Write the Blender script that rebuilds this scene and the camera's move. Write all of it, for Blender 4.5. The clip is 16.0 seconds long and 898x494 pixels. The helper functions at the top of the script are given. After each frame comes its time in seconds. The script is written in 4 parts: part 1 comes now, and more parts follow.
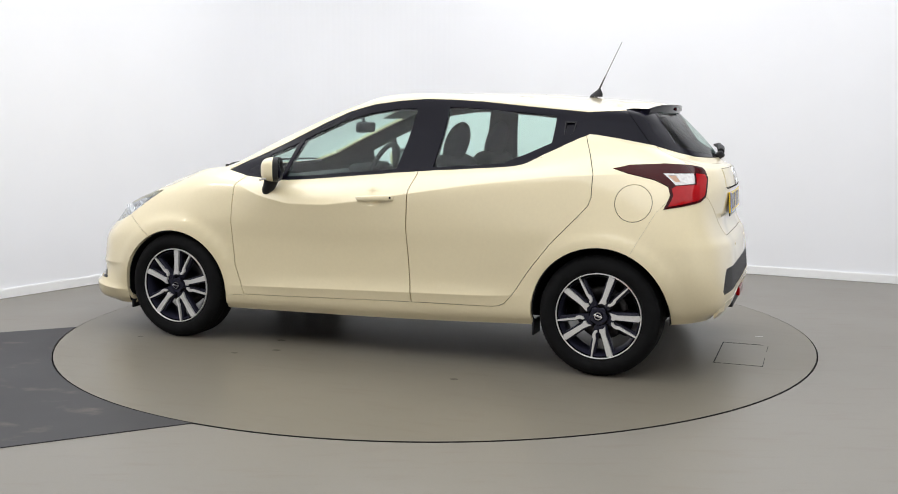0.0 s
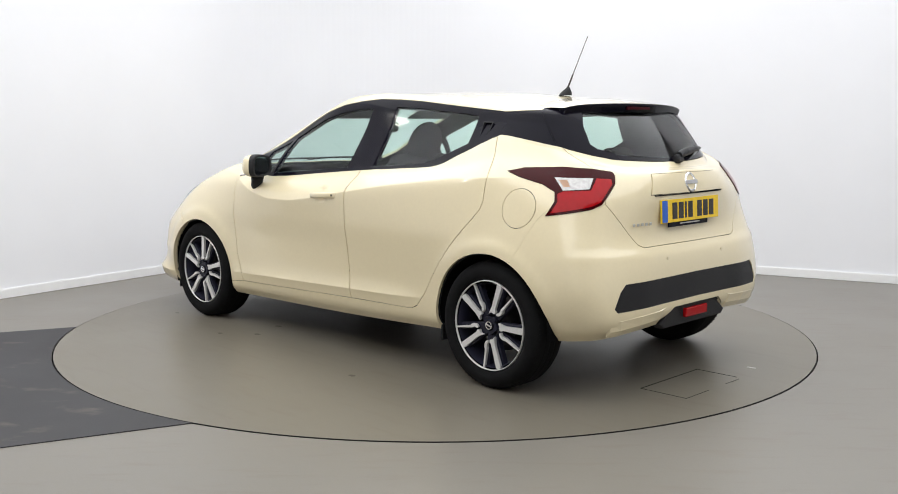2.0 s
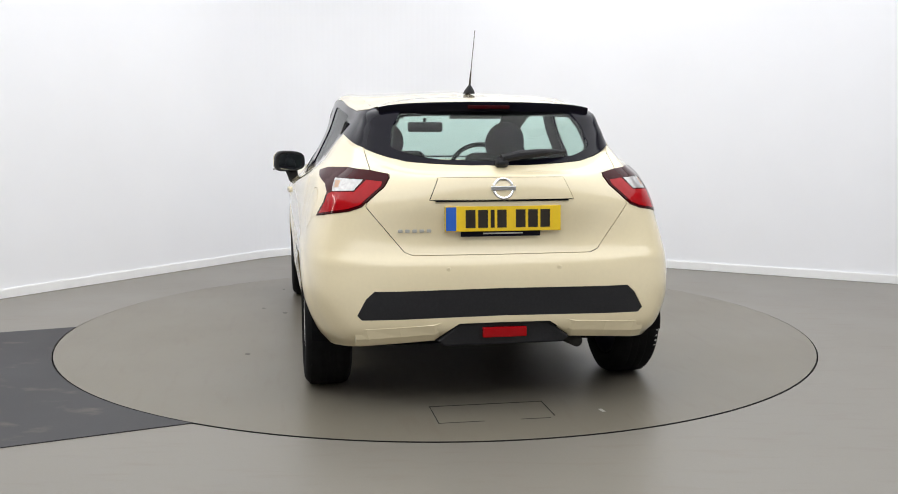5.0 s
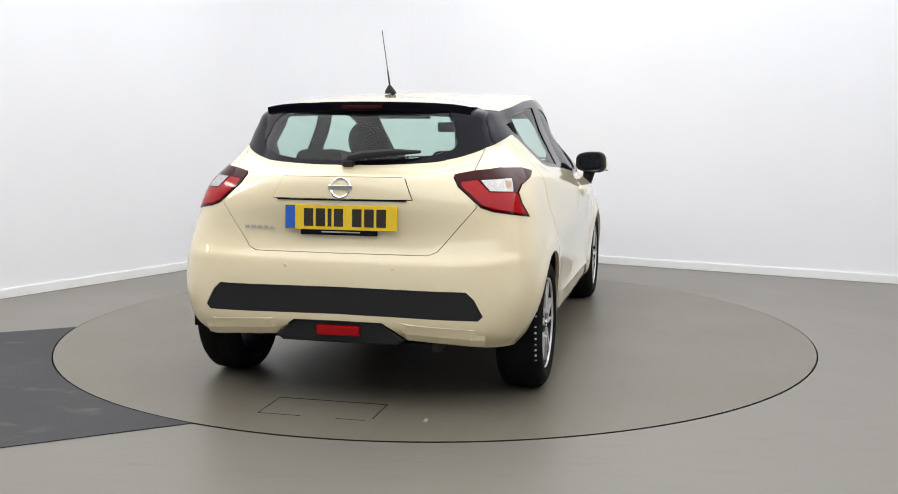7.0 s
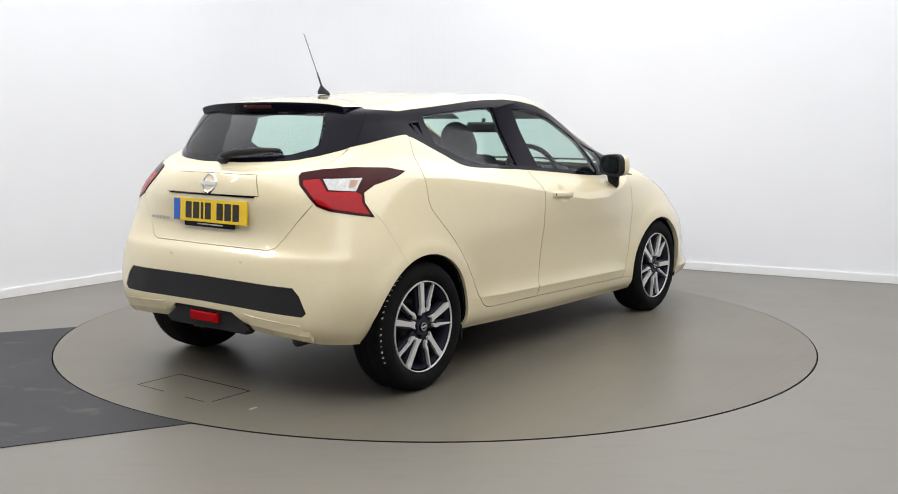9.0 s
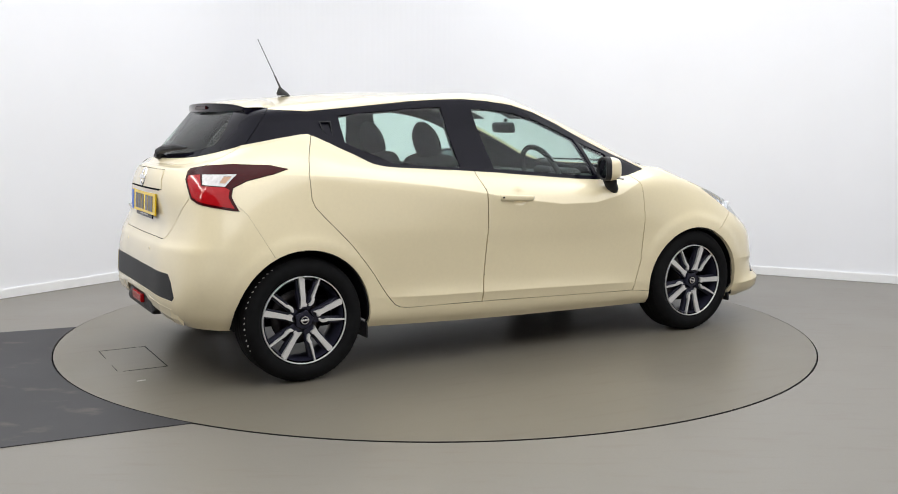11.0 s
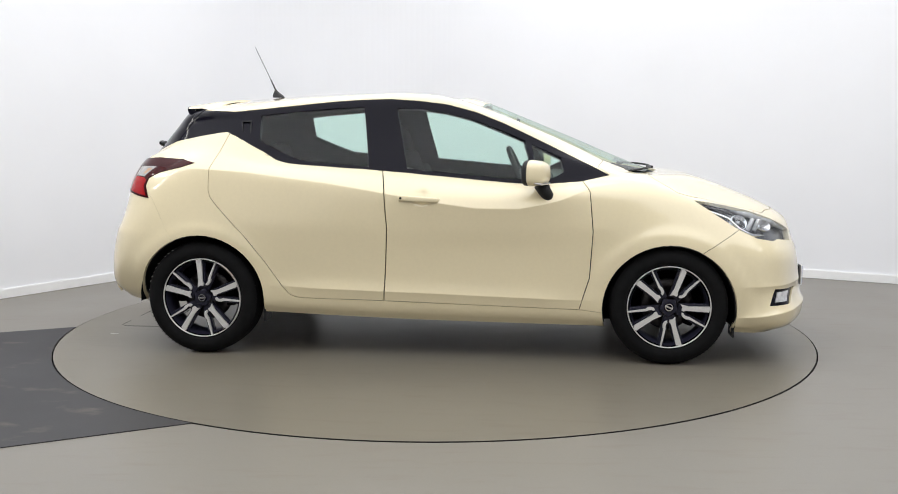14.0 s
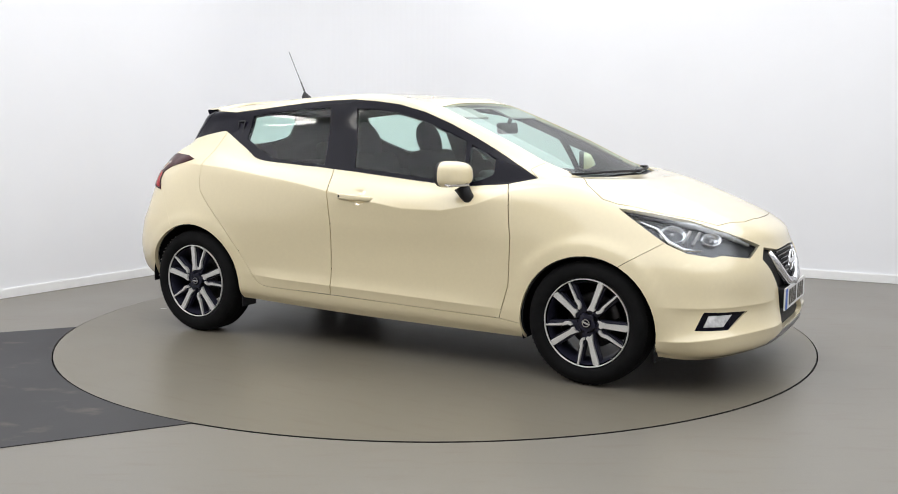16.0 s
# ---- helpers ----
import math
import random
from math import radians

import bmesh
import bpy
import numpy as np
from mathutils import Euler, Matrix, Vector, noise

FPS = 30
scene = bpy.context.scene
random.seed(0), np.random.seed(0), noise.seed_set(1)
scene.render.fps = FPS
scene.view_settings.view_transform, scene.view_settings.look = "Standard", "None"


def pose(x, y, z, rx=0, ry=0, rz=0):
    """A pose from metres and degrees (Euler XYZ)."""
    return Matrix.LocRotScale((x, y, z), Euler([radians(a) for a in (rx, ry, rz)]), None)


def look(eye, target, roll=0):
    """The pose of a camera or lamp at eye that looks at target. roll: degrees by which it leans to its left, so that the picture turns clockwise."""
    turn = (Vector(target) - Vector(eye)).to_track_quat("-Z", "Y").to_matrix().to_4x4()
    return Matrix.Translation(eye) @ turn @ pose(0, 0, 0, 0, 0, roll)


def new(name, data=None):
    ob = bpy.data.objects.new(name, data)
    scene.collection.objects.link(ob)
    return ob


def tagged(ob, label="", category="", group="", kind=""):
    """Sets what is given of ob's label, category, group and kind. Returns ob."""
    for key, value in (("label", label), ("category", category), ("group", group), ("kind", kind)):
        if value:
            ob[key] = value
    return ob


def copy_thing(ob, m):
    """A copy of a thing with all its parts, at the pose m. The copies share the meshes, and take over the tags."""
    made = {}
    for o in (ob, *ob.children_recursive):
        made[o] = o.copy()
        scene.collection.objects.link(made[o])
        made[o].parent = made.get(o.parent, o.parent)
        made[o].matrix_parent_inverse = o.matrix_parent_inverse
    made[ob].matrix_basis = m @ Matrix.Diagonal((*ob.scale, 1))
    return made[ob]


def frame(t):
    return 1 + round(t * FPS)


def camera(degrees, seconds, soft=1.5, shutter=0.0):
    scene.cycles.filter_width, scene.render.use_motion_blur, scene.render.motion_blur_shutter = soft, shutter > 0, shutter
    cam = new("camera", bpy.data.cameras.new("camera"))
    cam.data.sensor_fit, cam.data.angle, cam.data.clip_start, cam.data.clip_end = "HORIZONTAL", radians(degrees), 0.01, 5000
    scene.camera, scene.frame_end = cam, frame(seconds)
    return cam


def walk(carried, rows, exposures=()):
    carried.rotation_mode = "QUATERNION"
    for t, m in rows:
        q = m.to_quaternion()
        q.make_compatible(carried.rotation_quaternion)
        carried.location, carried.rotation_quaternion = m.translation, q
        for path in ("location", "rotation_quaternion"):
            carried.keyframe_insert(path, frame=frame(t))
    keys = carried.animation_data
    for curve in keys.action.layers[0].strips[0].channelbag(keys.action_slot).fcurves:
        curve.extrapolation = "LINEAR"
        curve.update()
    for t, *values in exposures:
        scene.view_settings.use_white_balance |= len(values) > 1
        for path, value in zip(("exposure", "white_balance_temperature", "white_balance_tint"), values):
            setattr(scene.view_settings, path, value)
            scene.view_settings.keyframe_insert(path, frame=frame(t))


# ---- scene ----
# camera: it stands still before the turntable
cam = camera(48.83, 16.0, soft=0.95)
EYE = (0.0, -6.081, 1.287)
AIM = (EYE[0] + math.sin(0.0125) * math.cos(-0.1286), EYE[1] + math.cos(0.0125) * math.cos(-0.1286), EYE[2] + math.sin(-0.1286))
VIEW = look(EYE, AIM, 0.13)
walk(cam, [(0.0, VIEW), (16.0, VIEW)])

# turntable: it turns clockwise at an even rate
TURN0, RATE = 158.37, -11.775
TABLE_R = 2.233
CAR_X, CAR_Y = 0.060, -0.002


def heading(t):
    return TURN0 + RATE * t


# light
world = bpy.data.worlds.new("studio_world")
scene.world = world
world.use_nodes = True
world.node_tree.nodes["Background"].inputs[0].default_value = (0.9, 0.95, 1.0, 1)
world.node_tree.nodes["Background"].inputs[1].default_value = 0.25
scene.view_settings.exposure = 0.0


def lamp(name, eye, target, size, power, color=(0.93, 0.96, 1.0), roll=0):
    d = bpy.data.lights.new(name, "AREA")
    d.shape, d.size, d.size_y, d.energy, d.color = "RECTANGLE", size[0], size[1], power, color
    ob = new(name, d)
    ob.matrix_world = look(eye, target, roll)
    # one label for the broad ceiling panel and the narrow strips alike
    return tagged(ob, "white luminous ceiling light", "ceiling light")


# luminous ceiling over the whole studio
lamp("ceiling_lamp", (0.50, -1.5, 3.36), (0.50, -1.5, 0), (8.5, 8.5), 434, (0.952, 0.972, 1.0), 31)
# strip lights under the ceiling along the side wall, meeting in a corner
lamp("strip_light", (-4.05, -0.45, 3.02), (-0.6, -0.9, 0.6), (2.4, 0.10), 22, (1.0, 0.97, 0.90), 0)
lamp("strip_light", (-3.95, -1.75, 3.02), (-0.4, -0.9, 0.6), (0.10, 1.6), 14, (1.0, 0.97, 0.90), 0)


# ---- materials ----
def nodes_of(name):
    m = bpy.data.materials.new(name)
    m.use_nodes = True
    nt = m.node_tree
    return m, nt, nt.nodes["Principled BSDF"]


def material(name, color, rough=0.5, metal=0.0, vary=0.0, scale=8.0, bump=0.0, bump_scale=200.0, coat=0.0, rough_vary=0.0, spec=0.5):
    """A principled material with noise at two scales in colour and roughness, and a fine bump."""
    m, nt, b = nodes_of(name)
    b.inputs["Base Color"].default_value = (*color, 1)
    b.inputs["Roughness"].default_value = rough
    b.inputs["Metallic"].default_value = metal
    b.inputs["Specular IOR Level"].default_value = spec
    b.inputs["Coat Weight"].default_value = coat
    b.inputs["Coat Roughness"].default_value = 0.03
    co = nt.nodes.new("ShaderNodeTexCoord")
    if vary or rough_vary:
        n1 = nt.nodes.new("ShaderNodeTexNoise")
        n1.inputs["Scale"].default_value = scale
        n1.inputs["Detail"].default_value = 6
        nt.links.new(co.outputs["Object"], n1.inputs["Vector"])
        if vary:
            ramp = nt.nodes.new("ShaderNodeMapRange")
            ramp.inputs["From Min"].default_value, ramp.inputs["From Max"].default_value = 0.3, 0.7
            ramp.inputs["To Min"].default_value, ramp.inputs["To Max"].default_value = 1 - vary, 1 + vary
            nt.links.new(n1.outputs["Fac"], ramp.inputs["Value"])
            mul = nt.nodes.new("ShaderNodeVectorMath")
            mul.operation = "SCALE"
            mul.inputs[0].default_value = color
            nt.links.new(ramp.outputs[0], mul.inputs["Scale"])
            nt.links.new(mul.outputs[0], b.inputs["Base Color"])
        if rough_vary:
            rr = nt.nodes.new("ShaderNodeMapRange")
            rr.inputs["From Min"].default_value, rr.inputs["From Max"].default_value = 0.3, 0.7
            rr.inputs["To Min"].default_value, rr.inputs["To Max"].default_value = rough - rough_vary, rough + rough_vary
            nt.links.new(n1.outputs["Fac"], rr.inputs["Value"])
            nt.links.new(rr.outputs[0], b.inputs["Roughness"])
    if bump:
        n2 = nt.nodes.new("ShaderNodeTexNoise")
        n2.inputs["Scale"].default_value = bump_scale
        n2.inputs["Detail"].default_value = 3
        nt.links.new(co.outputs["Object"], n2.inputs["Vector"])
        bp = nt.nodes.new("ShaderNodeBump")
        bp.inputs["Strength"].default_value = bump
        bp.inputs["Distance"].default_value = 0.002
        nt.links.new(n2.outputs["Fac"], bp.inputs["Height"])
        nt.links.new(bp.outputs["Normal"], b.inputs["Normal"])
    return m


def glass(name, tint, rough=0.0, through=0.8):
    """Thin pane: clear body with a mirror-like face by Fresnel."""
    m, nt, b = nodes_of(name)
    nt.nodes.remove(b)
    out = nt.nodes["Material Output"]
    tr = nt.nodes.new("ShaderNodeBsdfTransparent")
    tr.inputs[0].default_value = (*tint, 1)
    gl = nt.nodes.new("ShaderNodeBsdfGlossy")
    gl.inputs["Roughness"].default_value = rough
    lw = nt.nodes.new("ShaderNodeLayerWeight")
    lw.inputs["Blend"].default_value = 0.5
    steep = nt.nodes.new("ShaderNodeMath")
    steep.operation = "POWER"
    steep.inputs[1].default_value = 4.0
    nt.links.new(lw.outputs["Facing"], steep.inputs[0])
    fr = nt.nodes.new("ShaderNodeMath")
    fr.operation = "MULTIPLY_ADD"
    fr.inputs[1].default_value, fr.inputs[2].default_value = 0.55, 0.032
    nt.links.new(steep.outputs[0], fr.inputs[0])
    mix = nt.nodes.new("ShaderNodeMixShader")
    nt.links.new(fr.outputs[0], mix.inputs[0])
    nt.links.new(tr.outputs[0], mix.inputs[1])
    nt.links.new(gl.outputs[0], mix.inputs[2])
    nt.links.new(mix.outputs[0], out.inputs[0])
    return m


def glow(name, color, strength):
    m, nt, b = nodes_of(name)
    b.inputs["Base Color"].default_value = (*color, 1)
    b.inputs["Emission Color"].default_value = (*color, 1)
    b.inputs["Emission Strength"].default_value = strength
    return m


PAINT = material("cream_paint", (0.80, 0.695, 0.462), 0.28, 0.0, vary=0.012, scale=60, coat=1.0)
BLACK_GLOSS = material("gloss_black_trim", (0.0045, 0.004, 0.009), 0.10, spec=0.13)
BLACK_PLASTIC = material("grained_black_plastic", (0.014, 0.014, 0.016), 0.5, spec=0.3, vary=0.15, scale=90, bump=0.35, bump_scale=900)
DARK = material("dark_cavity", (0.005, 0.005, 0.006), 0.9, spec=0.1, vary=0.2, scale=30)
RUBBER = material("tyre_rubber", (0.007, 0.007, 0.0075), 0.8, spec=0.12, vary=0.2, scale=25, bump=0.25, bump_scale=500)
ALLOY = material("machined_alloy", (0.74, 0.73, 0.71), 0.30, 0.35, vary=0.05, scale=120)
RIM_DARK = material("dark_grey_wheel_paint", (0.018, 0.018, 0.032), 0.35, 0.0, spec=0.3)
CHROME = material("chrome", (0.86, 0.86, 0.87), 0.07, 1.0)
STEEL = material("brake_steel", (0.075, 0.07, 0.07), 0.45, 1.0, vary=0.15, scale=70)
GLASS = glass("pale_green_glass", (0.80, 0.94, 0.89))
GLASS_DARK = glass("grey_rear_glass", (0.74, 0.88, 0.83))
SEAT = material("dark_grey_seat_fabric", (0.022, 0.022, 0.026), 0.9, spec=0.2, vary=0.3, scale=80, bump=0.5, bump_scale=700)
CABIN = material("dark_cabin_plastic", (0.018, 0.018, 0.02), 0.6, spec=0.3, vary=0.15, scale=40, bump=0.3, bump_scale=600)
HEADLINER = material("pale_grey_headlining", (0.42, 0.41, 0.39), 0.95, vary=0.08, scale=60)
RED = material("red_lamp_plastic", (0.36, 0.003, 0.006), 0.08, spec=0.25, vary=0.08, scale=40)
DEEP_RED = material("dark_red_lamp_plastic", (0.038, 0.0005, 0.0015), 0.05, spec=0.15)
CLEAR = material("pale_lamp_plastic", (0.45, 0.44, 0.43), 0.16, 0.5, vary=0.15, scale=60)
LENS = material("bright_lamp_lens", (0.66, 0.66, 0.67), 0.14, 0.35, vary=0.35, scale=35)
AMBER = material("amber_bulb_cover", (0.40, 0.24, 0.15), 0.2)
YELLOW = material("yellow_plate", (0.86, 0.58, 0.02), 0.14, vary=0.03, scale=50)
WHITE_PLATE = material("white_plate", (0.8, 0.8, 0.8), 0.4, vary=0.03, scale=50)
BLUE = material("blue_band", (0.02, 0.12, 0.55), 0.4)
INK = material("black_ink", (0.02, 0.014, 0.008), 0.16)
SPOT = material("dark_oil", (0.075, 0.064, 0.05), 0.45, vary=0.3, scale=90)
GREY_MARK = material("grey_lettering", (0.5, 0.49, 0.46), 0.3, 0.2)
LAMP_BOWL = material("silver_lamp_bowl", (0.11, 0.112, 0.12), 0.22, 0.5, vary=0.2, scale=50)
EDGE = material("black_joint", (0.008, 0.008, 0.008), 0.8)


def floor_paint(name, color, marks=(0.0, 0.0, 0.0), amount=0.0, rough=0.36, spec=0.5, grain=(7, 0.5, 2.6), start=0.55):
    """Coated floor: broad cloudy variation, fine speckle, faint scuffs."""
    m, nt, b = nodes_of(name)
    co = nt.nodes.new("ShaderNodeTexCoord")
    big = nt.nodes.new("ShaderNodeTexNoise")
    big.inputs["Scale"].default_value, big.inputs["Detail"].default_value = 1.1, 5
    fine = nt.nodes.new("ShaderNodeTexNoise")
    fine.inputs["Scale"].default_value, fine.inputs["Detail"].default_value = 160, 2
    scuff = nt.nodes.new("ShaderNodeTexNoise")
    scuff.inputs["Scale"].default_value, scuff.inputs["Detail"].default_value = grain[0], 8
    stretch = nt.nodes.new("ShaderNodeMapping")
    stretch.inputs["Scale"].default_value = (grain[1], grain[2], 1)
    stretch.inputs["Rotation"].default_value = (0, 0, 0.25)
    nt.links.new(co.outputs["Object"], stretch.inputs["Vector"])
    nt.links.new(stretch.outputs[0], scuff.inputs["Vector"])
    for n in (big, fine):
        nt.links.new(co.outputs["Object"], n.inputs["Vector"])
    add = nt.nodes.new("ShaderNodeMath")
    add.operation = "MULTIPLY_ADD"
    add.inputs[1].default_value = 0.16
    add.inputs[2].default_value = 0.84
    nt.links.new(big.outputs["Fac"], add.inputs[0])
    add2 = nt.nodes.new("ShaderNodeMath")
    add2.operation = "MULTIPLY_ADD"
    add2.inputs[1].default_value = 0.08
    nt.links.new(fine.outputs["Fac"], add2.inputs[0])
    nt.links.new(add.outputs[0], add2.inputs[2])
    mul = nt.nodes.new("ShaderNodeVectorMath")
    mul.operation = "SCALE"
    mul.inputs[0].default_value = color
    nt.links.new(add2.outputs[0], mul.inputs["Scale"])
    mask = nt.nodes.new("ShaderNodeMapRange")
    mask.inputs["From Min"].default_value, mask.inputs["From Max"].default_value = start, start + 0.13
    mask.inputs["To Max"].default_value = amount
    nt.links.new(scuff.outputs["Fac"], mask.inputs["Value"])
    mix = nt.nodes.new("ShaderNodeMix")
    mix.data_type = "RGBA"
    nt.links.new(mask.outputs[0], mix.inputs["Factor"])
    nt.links.new(mul.outputs[0], mix.inputs["A"])
    mix.inputs["B"].default_value = (*marks, 1)
    nt.links.new(mix.outputs["Result"], b.inputs["Base Color"])
    b.inputs["Specular IOR Level"].default_value = spec
    rr = nt.nodes.new("ShaderNodeMapRange")
    rr.inputs["To Min"].default_value, rr.inputs["To Max"].default_value = rough - 0.08, rough + 0.12
    nt.links.new(big.outputs["Fac"], rr.inputs["Value"])
    nt.links.new(rr.outputs[0], b.inputs["Roughness"])
    bp = nt.nodes.new("ShaderNodeBump")
    bp.inputs["Strength"].default_value, bp.inputs["Distance"].default_value = 0.12, 0.001
    nt.links.new(fine.outputs["Fac"], bp.inputs["Height"])
    nt.links.new(bp.outputs["Normal"], b.inputs["Normal"])
    return m


FLOOR = floor_paint("grey_floor_coating", (0.198, 0.183, 0.157), (0.155, 0.122, 0.102), 0.25)
TABLE = floor_paint("grey_turntable_coating", (0.166, 0.149, 0.117), (0.128, 0.102, 0.080), 0.3, 0.34, 0.4)
DARK_FLOOR = floor_paint("dark_grey_floor_sheet", (0.028, 0.027, 0.030), (0.15, 0.12, 0.10), 0.5, 0.5, 0.35, (5, 0.8, 1.5), 0.60)
WALL = material("white_wall_paint", (0.865, 0.87, 0.90), 0.55, vary=0.012, scale=1.5, bump=0.05, bump_scale=120)
# for the unseen walls, pale so that they bounce light onto the car
SOUTH_BOUNCE = material("unseen_bounce_wall_paint", (0.88, 0.87, 0.86), 0.6, vary=0.03, scale=1.5, bump=0.05, bump_scale=120)
SKIRTING = material("white_skirting_paint", (0.88, 0.88, 0.88), 0.35, vary=0.02, scale=12)


# ---- mesh helpers ----
def obj(name, bm, mat, parent=None, label="", smooth=False):
    me = bpy.data.meshes.new(name)
    bm.to_mesh(me)
    bm.free()
    if mat:
        me.materials.append(mat)
    if smooth:
        me.shade_smooth()
    ob = new(name, me)
    if parent:
        ob.parent = parent
    if label:
        ob["label"] = label
    return ob


def part(name, bm, mat, parent, label="", smooth=False):
    return obj(name, bm, mat, parent, label, smooth)


def box(bm, size, at=(0, 0, 0), turn=None, bevel=0.0, seg=2):
    m = Matrix.Translation(at) @ (turn.to_4x4() if turn else Matrix.Identity(4))
    r = bmesh.ops.create_cube(bm, size=1.0, matrix=m @ Matrix.Diagonal((*size, 1)))
    if bevel:
        es = {e for v in r["verts"] for e in v.link_edges}
        bmesh.ops.bevel(bm, geom=list(es), offset=bevel, segments=seg, affect="EDGES", profile=0.5)
    return r["verts"]


def spin(bm, profile, axis="y", n=48, at=(0, 0, 0), closed=False):
    """Surface of revolution about an axis through at; profile rows are (radius, along)."""
    rings = []
    for k in range(n):
        a = 2 * math.pi * k / n
        c, s = math.cos(a), math.sin(a)
        row = []
        for r, h in profile:
            p = (r * c, h, r * s) if axis == "y" else (r * c, r * s, h) if axis == "z" else (h, r * c, r * s)
            row.append(bm.verts.new(Vector(p) + Vector(at)))
        rings.append(row)
    m = len(profile)
    for k in range(n):
        a, b = rings[k], rings[(k + 1) % n]
        for i in range(m if closed else m - 1):
            j = (i + 1) % m
            bm.faces.new((a[i], b[i], b[j], a[j]))
    return rings


def tube(bm, points, radius, n=8, ends=True):
    """Round bar along points; radius may be one number or one for each point."""
    pts = [Vector(p) for p in points]
    rows = []
    for i, p in enumerate(pts):
        d = (pts[min(i + 1, len(pts) - 1)] - pts[max(i - 1, 0)]).normalized()
        side = d.orthogonal().normalized() if i == 0 else (side - d * side.dot(d)).normalized()
        up = d.cross(side)
        r = radius[i] if isinstance(radius, (list, tuple)) else radius
        rows.append([bm.verts.new(p + (side * math.cos(2 * math.pi * k / n) + up * math.sin(2 * math.pi * k / n)) * r) for k in range(n)])
    for a, b in zip(rows, rows[1:]):
        for k in range(n):
            bm.faces.new((a[k], a[(k + 1) % n], b[(k + 1) % n], b[k]))
    if ends:
        bm.faces.new(rows[0][::-1])
        bm.faces.new(rows[-1])


def prism(bm, outline, depth, m=None, bevel=0.0):
    """Flat plate: outline rows (u, v) in the local xy plane, thick along local z from 0 to depth."""
    m = m or Matrix.Identity(4)
    lo = [bm.verts.new(m @ Vector((u, v, 0))) for u, v in outline]
    hi = [bm.verts.new(m @ Vector((u, v, depth))) for u, v in outline]
    bm.faces.new(lo[::-1])
    top = bm.faces.new(hi)
    n = len(lo)
    for i in range(n):
        bm.faces.new((lo[i], lo[(i + 1) % n], hi[(i + 1) % n], hi[i]))
    if bevel:
        bmesh.ops.bevel(bm, geom=list(top.edges), offset=bevel, segments=2, affect="EDGES", profile=0.5)


# ---- the studio ----
def studio():
    # two walls meet in a rounded corner behind the turntable
    corner = Vector((-0.954, 4.018))
    dl, dr = Vector((-0.581, -0.814)), Vector((0.887, -0.462))
    H, R = 3.4, 1.5
    half = math.acos(dl.dot(dr)) / 2
    back = R / math.tan(half)
    bis = (dl + dr).normalized()
    mid = corner + bis * (R / math.sin(half))
    pa, pb = corner + dl * back, corner + dr * back
    a0, a1 = math.atan2(*(pa - mid).yx), math.atan2(*(pb - mid).yx)
    if a0 < a1:
        a0 += 2 * math.pi
    arc = [mid + R * Vector((math.cos(a0 + (a1 - a0) * k / 40), math.sin(a0 + (a1 - a0) * k / 40))) for k in range(41)]
    left_end, right_end = corner + dl * 11, corner + dr * 11
    far = left_end + right_end - corner

    def upright(bm, line, z0, z1, t0, t1):
        # a band that follows a line in plan; t0, t1: offsets outward from the room
        rows = []
        for i, p in enumerate(line):
            d = (line[min(i + 1, len(line) - 1)] - line[max(i - 1, 0)]).normalized()
            n = Vector((-d.y, d.x))
            rows.append([bm.verts.new((*(p + n * o), z)) for o, z in ((t0, z0), (t0, z1), (t1, z1), (t1, z0))])
        for a, b in zip(rows, rows[1:]):
            for k in range(4):
                bm.faces.new((a[k], b[k], b[(k + 1) % 4], a[(k + 1) % 4]))
        bm.faces.new(rows[0])
        bm.faces.new(rows[-1][::-1])

    line = [left_end] + arc + [right_end]
    bm = bmesh.new()
    upright(bm, line, -0.05, H, 0.0, 0.15)
    tagged(obj("wall_north", bm, WALL, smooth=False), "plain white painted studio wall with rounded corner", "wall", kind="structure")
    # unseen walls behind the camera: they close the room and serve as reflector
    bm = bmesh.new()
    upright(bm, [right_end, far, left_end], -0.05, H, 0.0, 0.15)
    tagged(obj("wall_south", bm, SOUTH_BOUNCE), "unseen plain wall closing the studio, kept pale to bounce light", "wall", kind="structure")
    bm = bmesh.new()
    upright(bm, line, 0.0, 0.062, -0.016, -0.001)
    upright(bm, line, 0.062, 0.068, -0.011, -0.001)
    tagged(obj("baseboard", bm, SKIRTING), "white painted skirting board along the studio walls", "skirting", kind="structure")
    # ceiling
    bm = bmesh.new()
    ring = [*line, far]
    lo = [bm.verts.new((p.x, p.y, H)) for p in ring]
    bm.faces.new(lo)
    bmesh.ops.recalc_face_normals(bm, faces=bm.faces)
    up = bmesh.ops.extrude_face_region(bm, geom=bm.faces[:])
    bmesh.ops.translate(bm, vec=(0, 0, 0.1), verts=[v for v in up["geom"] if isinstance(v, bmesh.types.BMVert)])
    tagged(obj("ceiling", bm, WALL), "white painted studio ceiling", "ceiling", kind="structure")
    # floor with a round opening for the turntable
    bm = bmesh.new()
    n = 160
    inner = [bm.verts.new(((TABLE_R + 0.009) * math.cos(2 * math.pi * k / n), (TABLE_R + 0.009) * math.sin(2 * math.pi * k / n), -0.003)) for k in range(n)]
    outer = [bm.verts.new((14 * math.cos(2 * math.pi * k / n), 14 * math.sin(2 * math.pi * k / n), 0)) for k in range(n)]
    low = [bm.verts.new((v.co.x, v.co.y, -0.06)) for v in inner]
